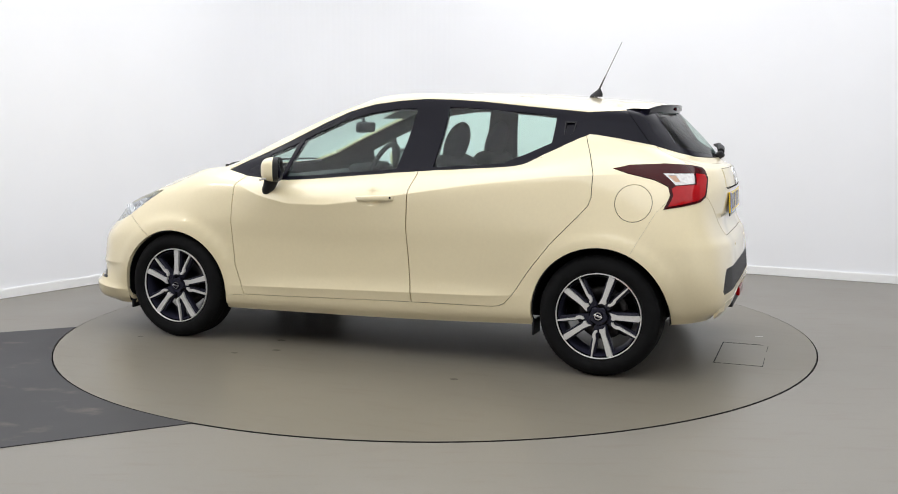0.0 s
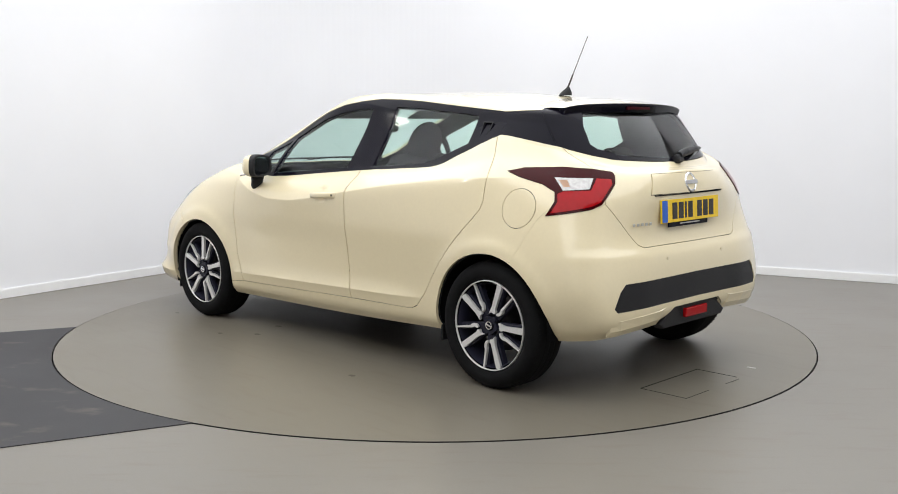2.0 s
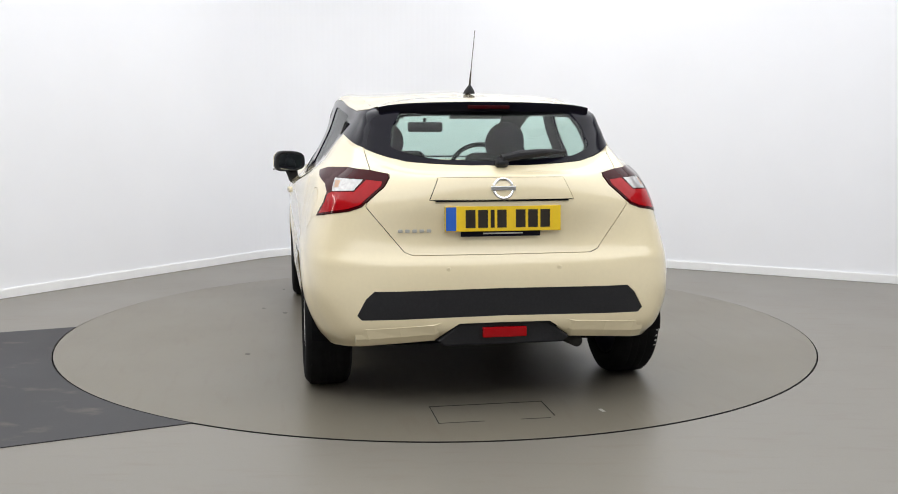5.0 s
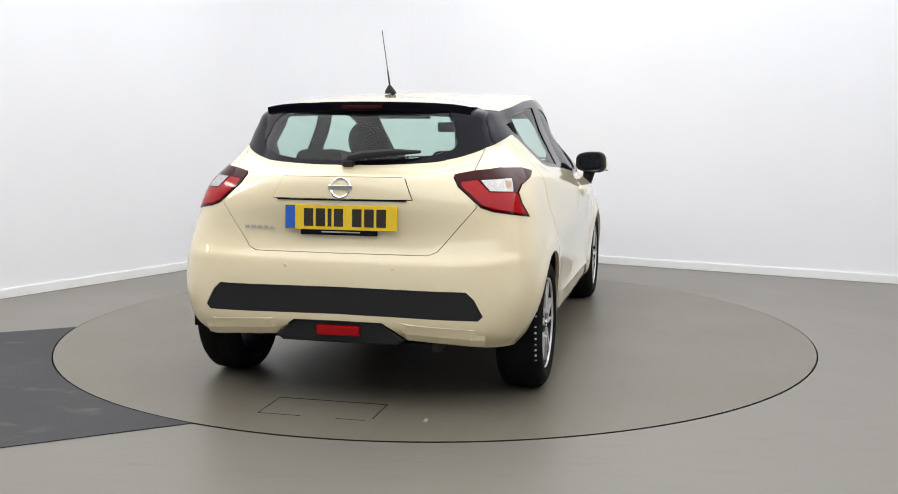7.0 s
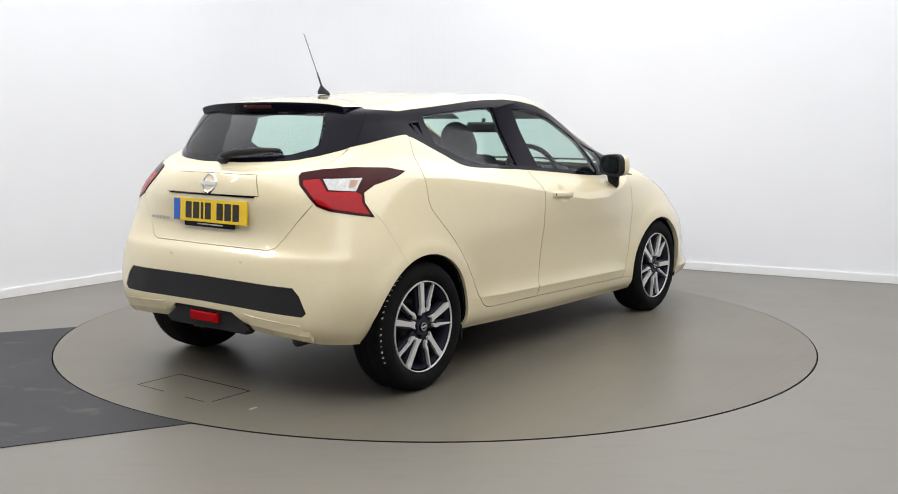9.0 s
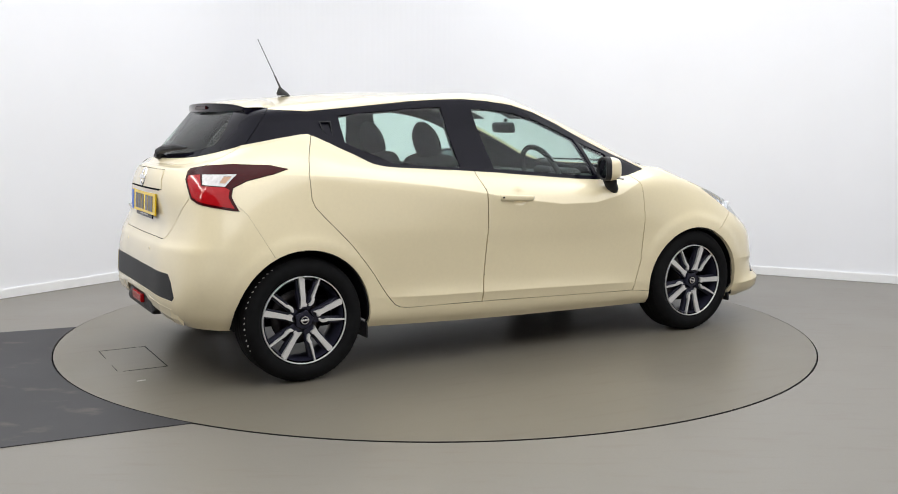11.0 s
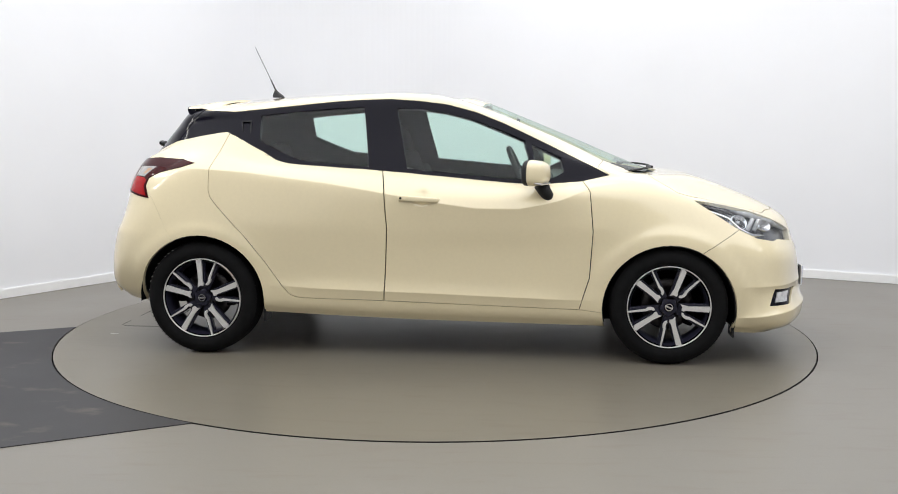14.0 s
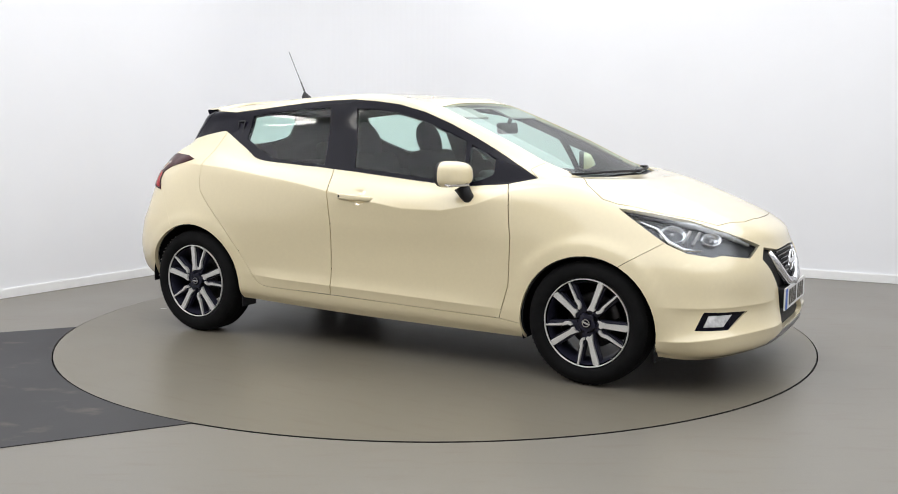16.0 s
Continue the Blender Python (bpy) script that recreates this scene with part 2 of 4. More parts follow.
    for k in range(n):
        j = (k + 1) % n
        bm.faces.new((inner[k], outer[k], outer[j], inner[j]))
        bm.faces.new((low[k], inner[k], inner[j], low[j]))
    tagged(obj("floor", bm, FLOOR), "grey coated studio floor with faint scuffs", "floor", kind="structure")
    bm = bmesh.new()
    bmesh.ops.create_circle(bm, cap_ends=True, segments=96, radius=TABLE_R + 0.3, matrix=Matrix.Translation((0, 0, -0.06)))
    spin(bm, [(TABLE_R + 0.0085, -0.005), (TABLE_R + 0.0085, -0.06)], "z", 160)
    tagged(obj("floor_pit", bm, EDGE), "dark pit under the turntable rim", "pit", kind="structure")
    # dark sheet let into the floor beside the turntable
    bm = bmesh.new()
    rr = TABLE_R + 0.0095
    a0, a1 = math.atan2(-0.02, -2.243), math.atan2(-1.995, -1.051)
    a1 += 2 * math.pi if a1 < 0 else 0
    a0 = a0 + 2 * math.pi if a0 < 0 else a0
    edge = [(rr * math.cos(a0 + (a1 - a0) * k / 40), rr * math.sin(a0 + (a1 - a0) * k / 40)) for k in range(41)]
    edge += [(-3.30, -3.035), (-4.6, -4.03), (-5.6, -1.18), (-3.6, -0.56)]
    prism(bm, edge, 0.004, Matrix.Translation((0, 0, -0.003)))
    tagged(obj("floor_sheet", bm, DARK_FLOOR), "dark grey scuffed sheet on the floor beside the turntable", "floor", kind="structure")


studio()


def turntable():
    table = tagged(new("turntable"), "round grey coated turntable flush with the studio floor", "turntable")
    bm = bmesh.new()
    spin(bm, [(0.0005, 0.0), (0.8, 0.0), (TABLE_R, 0.0), (TABLE_R, -0.05)], "z", 160)
    part("disc", bm, TABLE, table, smooth=False)
    bm = bmesh.new()
    spin(bm, [(TABLE_R + 0.0002, 0.0002), (TABLE_R + 0.0012, -0.0004), (TABLE_R + 0.0015, -0.055)], "z", 160)
    part("rim_band", bm, EDGE, table, "black edge band of the turntable")
    return table


table = turntable()


# ---- the car: x forward, y to its left, z up, origin on the ground midway between the axles ----
# half of the body as nested rings, from the sill to the roof's centre line;
# each ring runs from the middle of the nose round the side to the middle of the tail
RINGS = []


def ring(*rows):
    RINGS.append([Vector(r) for r in rows])


# under edge
ring((1.99, 0, .17), (1.97, .3, .17), (1.90, .55, .17), (1.78, .72, .17), (1.6, .79, .175), (1.26, .80, .185), (.86, .80, .195), (.45, .80, .20),
     (-.2, .80, .21), (-.9, .80, .235), (-1.26, .78, .26), (-1.60, .745, .275), (-1.75, .66, .285), (-1.80, .5, .30), (-1.82, .25, .315), (-1.825, 0, .315))
# sill and lower bumpers
ring((2.064, 0, .232), (2.052, .3, .232), (1.98, .572, .233), (1.85, .785, .235), (1.6, .83, .25), (1.26, .84, .26), (.86, .84, .265), (.45, .84, .27),
     (-.2, .84, .28), (-.9, .84, .30), (-1.26, .825, .33), (-1.62, .80, .35), (-1.808, .705, .36), (-1.868, .5, .37), (-1.877, .25, .38), (-1.881, 0, .38))
ring((2.062, 0, .40), (2.042, .3, .40), (1.957, .55, .39), (1.822, .765, .40), (1.6, .855, .42), (1.26, .862, .43), (.86, .850, .43), (.45, .848, .43),
     (-.2, .849, .44), (-.9, .852, .45), (-1.26, .868, .47), (-1.62, .845, .48), (-1.803, .742, .49), (-1.868, .5, .50), (-1.877, .25, .5), (-1.881, 0, .5))
ring((2.05, 0, .55), (2.03, .28, .555), (1.95, .55, .56), (1.805, .755, .575), (1.6, .84, .60), (1.26, .868, .62), (.86, .858, .60), (.45, .856, .59),
     (-.2, .860, .59), (-.9, .866, .60), (-1.26, .872, .63), (-1.60, .85, .63), (-1.775, .745, .63), (-1.848, .5, .63), (-1.862, .25, .63), (-1.866, 0, .63))
ring((2.022, 0, .665), (1.995, .26, .665), (1.90, .51, .67), (1.75, .695, .69), (1.57, .795, .72), (1.26, .842, .745), (.88, .862, .745), (.45, .872, .74),
     (-.2, .874, .74), (-.9, .870, .76), (-1.26, .856, .78), (-1.56, .825, .79), (-1.73, .72, .78), (-1.80, .46, .76), (-1.808, .22, .76), (-1.81, 0, .76))
# shoulder
ring((1.975, 0, .745), (1.945, .25, .75), (1.82, .50, .76), (1.66, .665, .788), (1.49, .752, .828), (1.24, .795, .876), (.90, .835, .89), (.45, .866, .865),
     (-.2, .866, .89), (-.9, .838, .955), (-1.26, .800, .995), (-1.49, .772, .985), (-1.68, .692, .945), (-1.788, .45, .92), (-1.822, .22, .925), (-1.828, 0, .93))
# waist
ring((1.80, 0, .842), (1.765, .25, .842), (1.63, .47, .853), (1.48, .615, .870), (1.34, .705, .908), (1.17, .750, .945), (.93, .768, .958), (.5, .805, .925),
     (-.2, .80, .980), (-.9, .768, 1.04), (-1.20, .715, 1.112), (-1.42, .672, 1.095), (-1.615, .615, 1.065), (-1.745, .43, 1.025), (-1.795, .21, 1.025), (-1.803, 0, 1.03))
ring((1.46, 0, .967), (1.43, .25, .967), (1.33, .45, .974), (1.23, .585, .980), (1.14, .660, .988), (1.04, .704, .992), (.89, .735, .985), (.49, .785, .952),
     (-.2, .779, 1.014), (-.89, .742, 1.075), (-1.16, .674, 1.180), (-1.36, .638, 1.160), (-1.54, .585, 1.115), (-1.695, .40, 1.06), (-1.76, .19, 1.052), (-1.772, 0, 1.052))
# foot of the glass
ring((1.20, 0, 1.005), (1.18, .2, 1.005), (1.12, .4, 1.008), (1.05, .545, 1.012), (.99, .62, 1.018), (.91, .67, 1.03), (.76, .70, 1.055), (.46, .758, 1.01),
     (-.2, .760, 1.05), (-.88, .720, 1.11), (-1.13, .650, 1.215), (-1.34, .630, 1.185), (-1.50, .575, 1.145), (-1.665, .40, 1.085), (-1.73, .19, 1.072), (-1.745, 0, 1.072))
# half way up the glass
ring((.72, 0, 1.200), (.715, .2, 1.198), (.695, .375, 1.194), (.672, .495, 1.188), (.66, .565, 1.18), (.60, .61, 1.172), (.50, .635, 1.172), (.30, .666, 1.19),
     (-.22, .682, 1.215), (-.82, .658, 1.225), (-1.10, .612, 1.275), (-1.30, .592, 1.266), (-1.445, .556, 1.240), (-1.565, .39, 1.210), (-1.612, .19, 1.205), (-1.625, 0, 1.205))
# roof rail
ring((.24, 0, 1.392), (.236, .2, 1.390), (.226, .355, 1.383), (.212, .46, 1.372), (.19, .538, 1.372), (.145, .573, 1.379), (.08, .591, 1.393), (-.04, .600, 1.402),
     (-.26, .602, 1.406), (-.76, .588, 1.378), (-1.05, .566, 1.350), (-1.30, .552, 1.331), (-1.40, .506, 1.325), (-1.44, .375, 1.342), (-1.455, .18, 1.350), (-1.46, 0, 1.352))
ring((.10, 0, 1.410), (.096, .14, 1.409), (.085, .255, 1.405), (.062, .335, 1.401), (.025, .385, 1.406), (-.02, .41, 1.414), (-.07, .42, 1.420), (-.14, .425, 1.426),
     (-.30, .43, 1.427), (-.76, .42, 1.408), (-1.02, .41, 1.386), (-1.24, .39, 1.366), (-1.31, .34, 1.363), (-1.35, .25, 1.368), (-1.375, .12, 1.372), (-1.38, 0, 1.374))
ring((-.02, 0, 1.425), (-.024, 0, 1.425), (-.035, 0, 1.426), (-.05, 0, 1.428), (-.07, 0, 1.430), (-.10, 0, 1.433), (-.14, 0, 1.436), (-.21, 0, 1.440),
     (-.36, 0, 1.445), (-.76, 0, 1.434), (-1.0, 0, 1.417), (-1.12, 0, 1.407), (-1.18, 0, 1.402), (-1.22, 0, 1.398), (-1.25, 0, 1.395), (-1.27, 0, 1.393))
NET = np.array([[tuple(p) for p in r] for r in RINGS])


def blend4(p0, p1, p2, p3, t):
    return 0.5 * (2 * p1 + (p2 - p0) * t + (2 * p0 - 5 * p1 + 4 * p2 - p3) * t * t + (3 * p1 - p0 - 3 * p2 + p3) * t ** 3)


def refine(net, per, mirror):
    """Smooth curves through the rows of net along axis 1, per steps a span."""
    first, last = net[:, 1].copy(), net[:, -2].copy()
    if mirror:
        first[:, 1] *= -1
        last[:, 1] *= -1
    else:
        first, last = 2 * net[:, 0] - net[:, 1], 2 * net[:, -1] - net[:, -2]
    g = np.concatenate([first[:, None], net, last[:, None]], 1)
    out = []
    for i in range(net.shape[1] - 1):
        for k in range(per):
            out.append(blend4(g[:, i], g[:, i + 1], g[:, i + 2], g[:, i + 3], k / per))
    out.append(g[:, -2])
    return np.stack(out, 1)


PER_S, PER_V = 8, 8
GRID = refine(NET, PER_S, True)
GRID = refine(GRID.transpose(1, 0, 2), PER_V, False).transpose(1, 0, 2)
GRID[:, :, 1] = np.maximum(GRID[:, :, 1], 0)
GRID[:, 0, 1] = GRID[:, -1, 1] = 0
GRID[-1, :, 1] = 0


def ridge(x, line):
    return np.interp(x, [p[0] for p in line], [p[1] for p in line])


# pressed lines of the flanks: shoulder line, hollow above the sill, flared arches
SHOULDER = ((-1.51, 1.012), (-1.31, 1.012), (-1.0, .990), (-.54, .936), (-.24, .891), (-.06, .861), (.24, .823), (.48, .822), (.67, .858), (.86, .925), (1.0, .948), (1.16, .950))
gx, gy, gz = GRID[:, :, 0], GRID[:, :, 1], GRID[:, :, 2]
flank = np.clip((gy - 0.55) / 0.12, 0, 1)
push = np.zeros_like(gx)
for wx in (1.2625, -1.2625):
    r = np.hypot(gx - wx, gz - 0.305)
    push += 0.010 * np.exp(-(np.maximum(r - 0.385, 0) / 0.035) ** 2) * (gz > 0.2)
GRID[:, :, 1] = gy + push * flank
# step in the rear bumper at the height of the tailgate's foot
tail = np.clip((-1.45 - gx) / 0.2, 0, 1)
GRID[:, :, 0] -= tail * 0.006 * np.exp(-np.abs(gz - 0.665) / 0.03) * (gz < 0.69)


def surface_normals(g):
    du, dv = np.gradient(g, axis=1), np.gradient(g, axis=0)
    n = np.cross(du, dv)
    length = np.linalg.norm(n, axis=2, keepdims=True)
    n = np.where(length > 1e-9, n / np.maximum(length, 1e-9), (0, 0, 1))
    n[:, 0, 1] = n[:, -1, 1] = 0
    n[-1] = (0, 0, 1)
    n[-2] = n[-3]
    n[-2, :, 1] *= 0.3
    return n / np.linalg.norm(n, axis=2, keepdims=True)


NORMALS = surface_normals(GRID)
if NORMALS[40, 60, 1] < 0:
    NORMALS = -NORMALS
    NORMALS[-1] = (0, 0, 1)
shell = bmesh.new()
LAYER = shell.verts.layers.float_vector.new("smooth_normal")
rows = []
for i in range(GRID.shape[0]):
    row = []
    for j in range(GRID.shape[1]):
        v = shell.verts.new(GRID[i, j])
        v[LAYER] = NORMALS[i, j]
        row.append(v)
    rows.append(row)
for i in range(len(rows) - 1):
    for j in range(len(rows[0]) - 1):
        q = [rows[i][j], rows[i + 1][j], rows[i + 1][j + 1], rows[i][j + 1]]
        f = shell.faces.new(q)
shell.normal_update()
bmesh.ops.remove_doubles(shell, verts=[v for v in shell.verts if v.co.z > 1.39 and v.co.y < 1e-4], dist=1e-5)
f = min(shell.faces, key=lambda q: (q.calc_center_median() - Vector((0, .87, .7))).length)
f.normal_update()
if f.normal.y < 0:
    bmesh.ops.reverse_faces(shell, faces=shell.faces[:])

S2 = math.sqrt(0.5)
VIEWS = {
    "side": ((1, 0, 0), (0, 0, 1)),
    "end": ((0, 1, 0), (0, 0, 1)),
    "top": ((1, 0, 0), (0, 1, 0)),
    "rear_quarter": ((S2, S2, 0), (0, 0, 1)),
    "front_quarter": ((S2, -S2, 0), (0, 0, 1)),
}


def inside(p, poly):
    hit = False
    x, y = p
    for (x0, y0), (x1, y1) in zip(poly, poly[1:] + poly[:1]):
        if (y0 > y) != (y1 > y) and x < (x1 - x0) * (y - y0) / (y1 - y0) + x0:
            hit = not hit
    return hit


REGIONS = []


def region(name, view, poly, where):
    """A panel of the body: an outline in a view, cut into the shell, and the zone in which it holds."""
    poly = [tuple(p) for p in poly]
    U, V = cut(view, poly + poly[:1], where)
    REGIONS.append((name, U, V, poly, where))


def cut(view, line, where):
    """Cut the shell along a line drawn in a view."""
    U, V = (Vector(a) for a in VIEWS[view])
    W = U.cross(V)
    for a, b in zip(line, line[1:]):
        pa, pb = U * a[0] + V * a[1], U * b[0] + V * b[1]
        no = (pb - pa).cross(W)
        if no.length < 1e-9:
            continue
        x0, x1 = min(a[0], b[0]) - 1e-3, max(a[0], b[0]) + 1e-3
        y0, y1 = min(a[1], b[1]) - 1e-3, max(a[1], b[1]) + 1e-3
        near = []
        for f in shell.faces:
            if not where(f.calc_center_median()):
                continue
            us = [v.co.dot(U) for v in f.verts]
            if max(us) < x0 or min(us) > x1:
                continue
            vs = [v.co.dot(V) for v in f.verts]
            if max(vs) < y0 or min(vs) > y1:
                continue
            near.append(f)
        if near:
            geom = near + list({e for f in near for e in f.edges}) + list({v for f in near for v in f.verts})
            bmesh.ops.bisect_plane(shell, geom=geom, dist=2e-4, plane_co=pa, plane_no=no.normalized())
    return U, V


def circle(cx, cz, r, n=40, rz=None):
    return [(cx + r * math.cos(2 * math.pi * k / n), cz + (rz or r) * math.sin(2 * math.pi * k / n)) for k in range(n)]


flanks = lambda c: c.y > 0.55 and c.z < 0.80
region("arch", "side", circle(1.2625, .290, .348, 48), flanks)
region("arch", "side", circle(-1.2625, .308, .350, 48), flanks)
tail_zone = lambda c: c.x < -1.2 and c.y > 0.3
region("tail_amber", "rear_quarter", [(-.602, 1.012), (-.640, 1.012), (-.650, .982), (-.622, .980)], tail_zone)
region("tail_clear", "rear_quarter", [(-.585, 1.022), (-.760, 1.019), (-.738, .972), (-.617, .966)], tail_zone)
region("tail_red", "rear_quarter", [(-.592, .950), (-.617, .962), (-.744, .966), (-.775, 1.018), (-.846, 1.012), (-.849, .992), (-.786, .912), (-.738, .894), (-.558, .865), (-.592, .918)], tail_zone)
region("tail_lamp", "rear_quarter", [(-.381, 1.041), (-.459, 1.060), (-.627, 1.069), (-.764, 1.060), (-.855, 1.045), (-.867, 1.03), (-.863, .992), (-.794, .902), (-.743, .883),
                                     (-.536, .852), (-.578, .918), (-.58, .96), (-.53, .992), (-.43, 1.018)], tail_zone)
nose = lambda c: c.x > 1.2 and c.z > 0.58
region("head_lamp", "front_quarter", [(.442, .866), (.60, .841), (.775, .806), (.895, .766), (1.041, .716), (1.140, .680), (1.04, .630), (.865, .654), (.812, .647), (.686, .669),
                                      (.604, .709), (.535, .771), (.480, .826)], nose)
low_nose = lambda c: c.x > 1.5 and c.z < 0.5
region("fog_lens", "front_quarter", [(.725, .336), (.757, .388), (.895, .384), (.83, .332)], low_nose)
region("fog_frame", "front_quarter", [(.686, .322), (.733, .403), (.990, .388), (.850, .318)], low_nose)
region("grille", "end", [(-.01, .655), (.20, .646), (.325, .668), (.385, .615), (.33, .55), (.27, .466), (.262, .40), (.262, .285), (.23, .262), (-.01, .262)], lambda c: c.x > 1.7)
region("chin", "end", [(-.01, .25), (.22, .25), (.40, .222), (.38, .15), (-.01, .15)], lambda c: c.x > 1.7 and c.z < .3)
stern = lambda c: c.x < -1.5
region("insert", "end", [(-.01, .551), (.575, .545), (.611, .512), (.650, .440), (.63, .42), (.413, .424), (-.01, .430)], stern)
region("diffuser", "end", [(-.01, .400), (.205, .398), (.30, .335), (.33, .20), (-.01, .20)], stern)
above = lambda c: c.y > 0.3 and c.z > 0.93
region("front_window", "side", [(-.205, 1.345), (-.09, 1.343), (.067, 1.322), (.223, 1.283), (.380, 1.223), (.495, 1.174), (.552, .965), (.372, .977), (.064, 1.005), (-.132, 1.021)], above)
region("quarter_window", "side", [(.529, 1.155), (.689, 1.087), (.705, 1.009), (.634, .973), (.574, .965)], above)
region("rear_window_side", "side", [(-.975, 1.304), (-.876, 1.316), (-.561, 1.344), (-.388, 1.352), (-.342, 1.034), (-.551, 1.046), (-.722, 1.061), (-.850, 1.113), (-.967, 1.168)], above)
hatch_zone = lambda c: c.x < -1.25 and c.z > 1.0
region("back_glass", "end", [(-.01, 1.100), (.25, 1.108), (.37, 1.124), (.45, 1.150), (.47, 1.172), (.45, 1.255), (.405, 1.325), (-.01, 1.325)], lambda c: c.x < -1.40 and c.z > 1.0)
region("hatch_black", "side", [(-1.25, 1.39), (-1.335, 1.325), (-1.46, 1.163), (-1.50, 1.150), (-1.64, 1.102), (-1.75, 1.080), (-1.9, 1.072), (-1.9, 1.37), (-1.5, 1.395)],
       lambda c: c.x < -1.25 and c.z > 1.0 and not (c.z > 1.345 and c.x > -1.34))
region("badge_panel", "end", [(-.01, .936), (.325, .936), (.283, 1.030), (-.01, 1.032)], lambda c: c.x < -1.5)
region("tailgate", "end", [(-.01, .694), (.402, .695), (.44, .71), (.504, .787), (.60, .903), (.57, 1.05), (.585, 1.17), (-.01, 1.17)], lambda c: c.x < -1.4 and c.z > .6)
region("trim", "side", [(.945, .992), (.843, 1.044), (.693, 1.117), (.539, 1.191), (.382, 1.264), (.224, 1.326), (.067, 1.367), (-.09, 1.386), (-.248, 1.396), (-.405, 1.391), (-.563, 1.381), (-.878, 1.349),
                        (-1.131, 1.325), (-1.326, 1.334), (-1.45, 1.345), (-1.62, 1.34), (-1.66, 1.10), (-1.497, 1.154), (-1.313, 1.190), (-1.198, 1.209), (-1.156, 1.212), (-1.10, 1.190),
                        (-1.053, 1.165), (-.926, 1.104), (-.861, 1.066), (-.82, 1.052), (-.766, 1.042), (-.55, 1.029), (-.242, 1.010), (.064, .985), (.371, .957), (.554, .945), (.802, .958)], above)
doors = lambda c: c.y > 0.5 and -1.3 < c.x < 0.95
B_SEAM = [(-.266, 1.04), (-.262, 1.0), (-.242, .906), (-.229, .708), (-.24, .477), (-.25, .314)]
F_SEAM = [(.790, 1.0), (.794, .973), (.841, .903), (.86, .705), (.846, .459), (.81, .34), (.795, .287)]
R_SEAM = [(-1.15, 1.25), (-1.145, 1.20), (-1.19, 1.08), (-1.214, 1.013), (-1.214, .90), (-1.20, .86), (-1.157, .81), (-1.017, .665), (-.903, .521), (-.816, .392), (-.772, .342), (-.74, .327), (-.698, .321)]
region("handle_cup", "side", circle(-.04, .876, .062, 24, .050), doors)
region("front_door", "side", B_SEAM + F_SEAM[::-1], doors)
region("rear_door", "side", R_SEAM + B_SEAM[::-1], doors)
region("fuel_flap", "side", circle(-1.42, .879, .091, 36), lambda c: c.y > .5 and c.x < -1.2)
region("windscreen", "top", [(1.232, -.01), (1.170, .34), (1.06, .52), (.90, .552), (.734, .542), (.56, .527), (.36, .502), (.252, .478), (.262, .3), (.270, -.01)], lambda c: c.x > .15 and c.z > .97)
region("bonnet", "top", [(1.262, -.01), (1.20, .35), (1.11, .545), (1.115, .572), (1.192, .682), (1.262, .730), (1.30, .752), (1.375, .74), (1.79, .49), (1.826, .39), (1.874, .297), (1.903, .12), (1.908, -.01)],
       lambda c: c.x > 1.0 and c.z > .70)
region("cowl", "top", [(1.262, -.01), (1.20, .35), (1.11, .545), (1.03, .545), (1.12, .34), (1.20, -.01)], lambda c: c.x > 1.0 and c.z > .9)
region("fender", "side", [(.795, .287), (.81, .34), (.846, .459), (.86, .705), (.841, .903), (.794, .973), (.80, .958), (.945, .992), (.885, 1.035), (.93, 1.078), (1.06, 1.03), (1.2, 1.0), (1.7, .9), (1.75, .8),
                          (1.596, .702), (1.435, .606), (1.3, .5), (.95, .270)], lambda c: c.y > .5 and c.x > .7)
region("front_bumper", "side", [(1.35, .1), (1.35, .5), (1.435, .606), (1.596, .702), (1.75, .80), (2.3, .82), (2.3, .1)], lambda c: c.x > 1.3)
region("rear_bumper", "side", [(-1.57, .88), (-1.531, .839), (-1.426, .647), (-1.3, .4), (-1.3, .1), (-2.2, .1), (-2.2, .95), (-1.72, .93)], lambda c: c.x < -1.25)
region("roof", "top", [(.32, -.01), (.30, .3), (.25, .46), (.14, .53), (-.1, .54), (-1.29, .52), (-1.29, -.01)], lambda c: c.z > 1.34)

# pressed creases: the shell is cut along each line, then raised to a sharp ridge on it
side_zone = lambda c: c.y > 0.6 and -1.55 < c.x < 1.25
LOWER = ((-.95, .392), (-.6, .376), (0, .361), (.5, .347), (.95, .333))
LIP = ((1.60, .262), (1.75, .272), (1.90, .286), (2.2, .300))
BROW = ((1.60, .425), (1.80, .422), (2.2, .405))
for o in (-.004, .004):
    cut("side", [(x, z + o) for x, z in BROW], lambda c: c.x > 1.6 and .3 < c.z < .55)
for o in (-.004, .004, .05, -.06):
    cut("side", [(x, z + o) for x, z in SHOULDER], side_zone)
for o in (-.004, .004):
    cut("side", [(x, z + o) for x, z in LOWER], side_zone)
    cut("side", [(x, z + o) for x, z in LIP], lambda c: c.x > 1.55 and c.z < .4)


def ramp(t):
    return max(0.0, min(1.0, t))


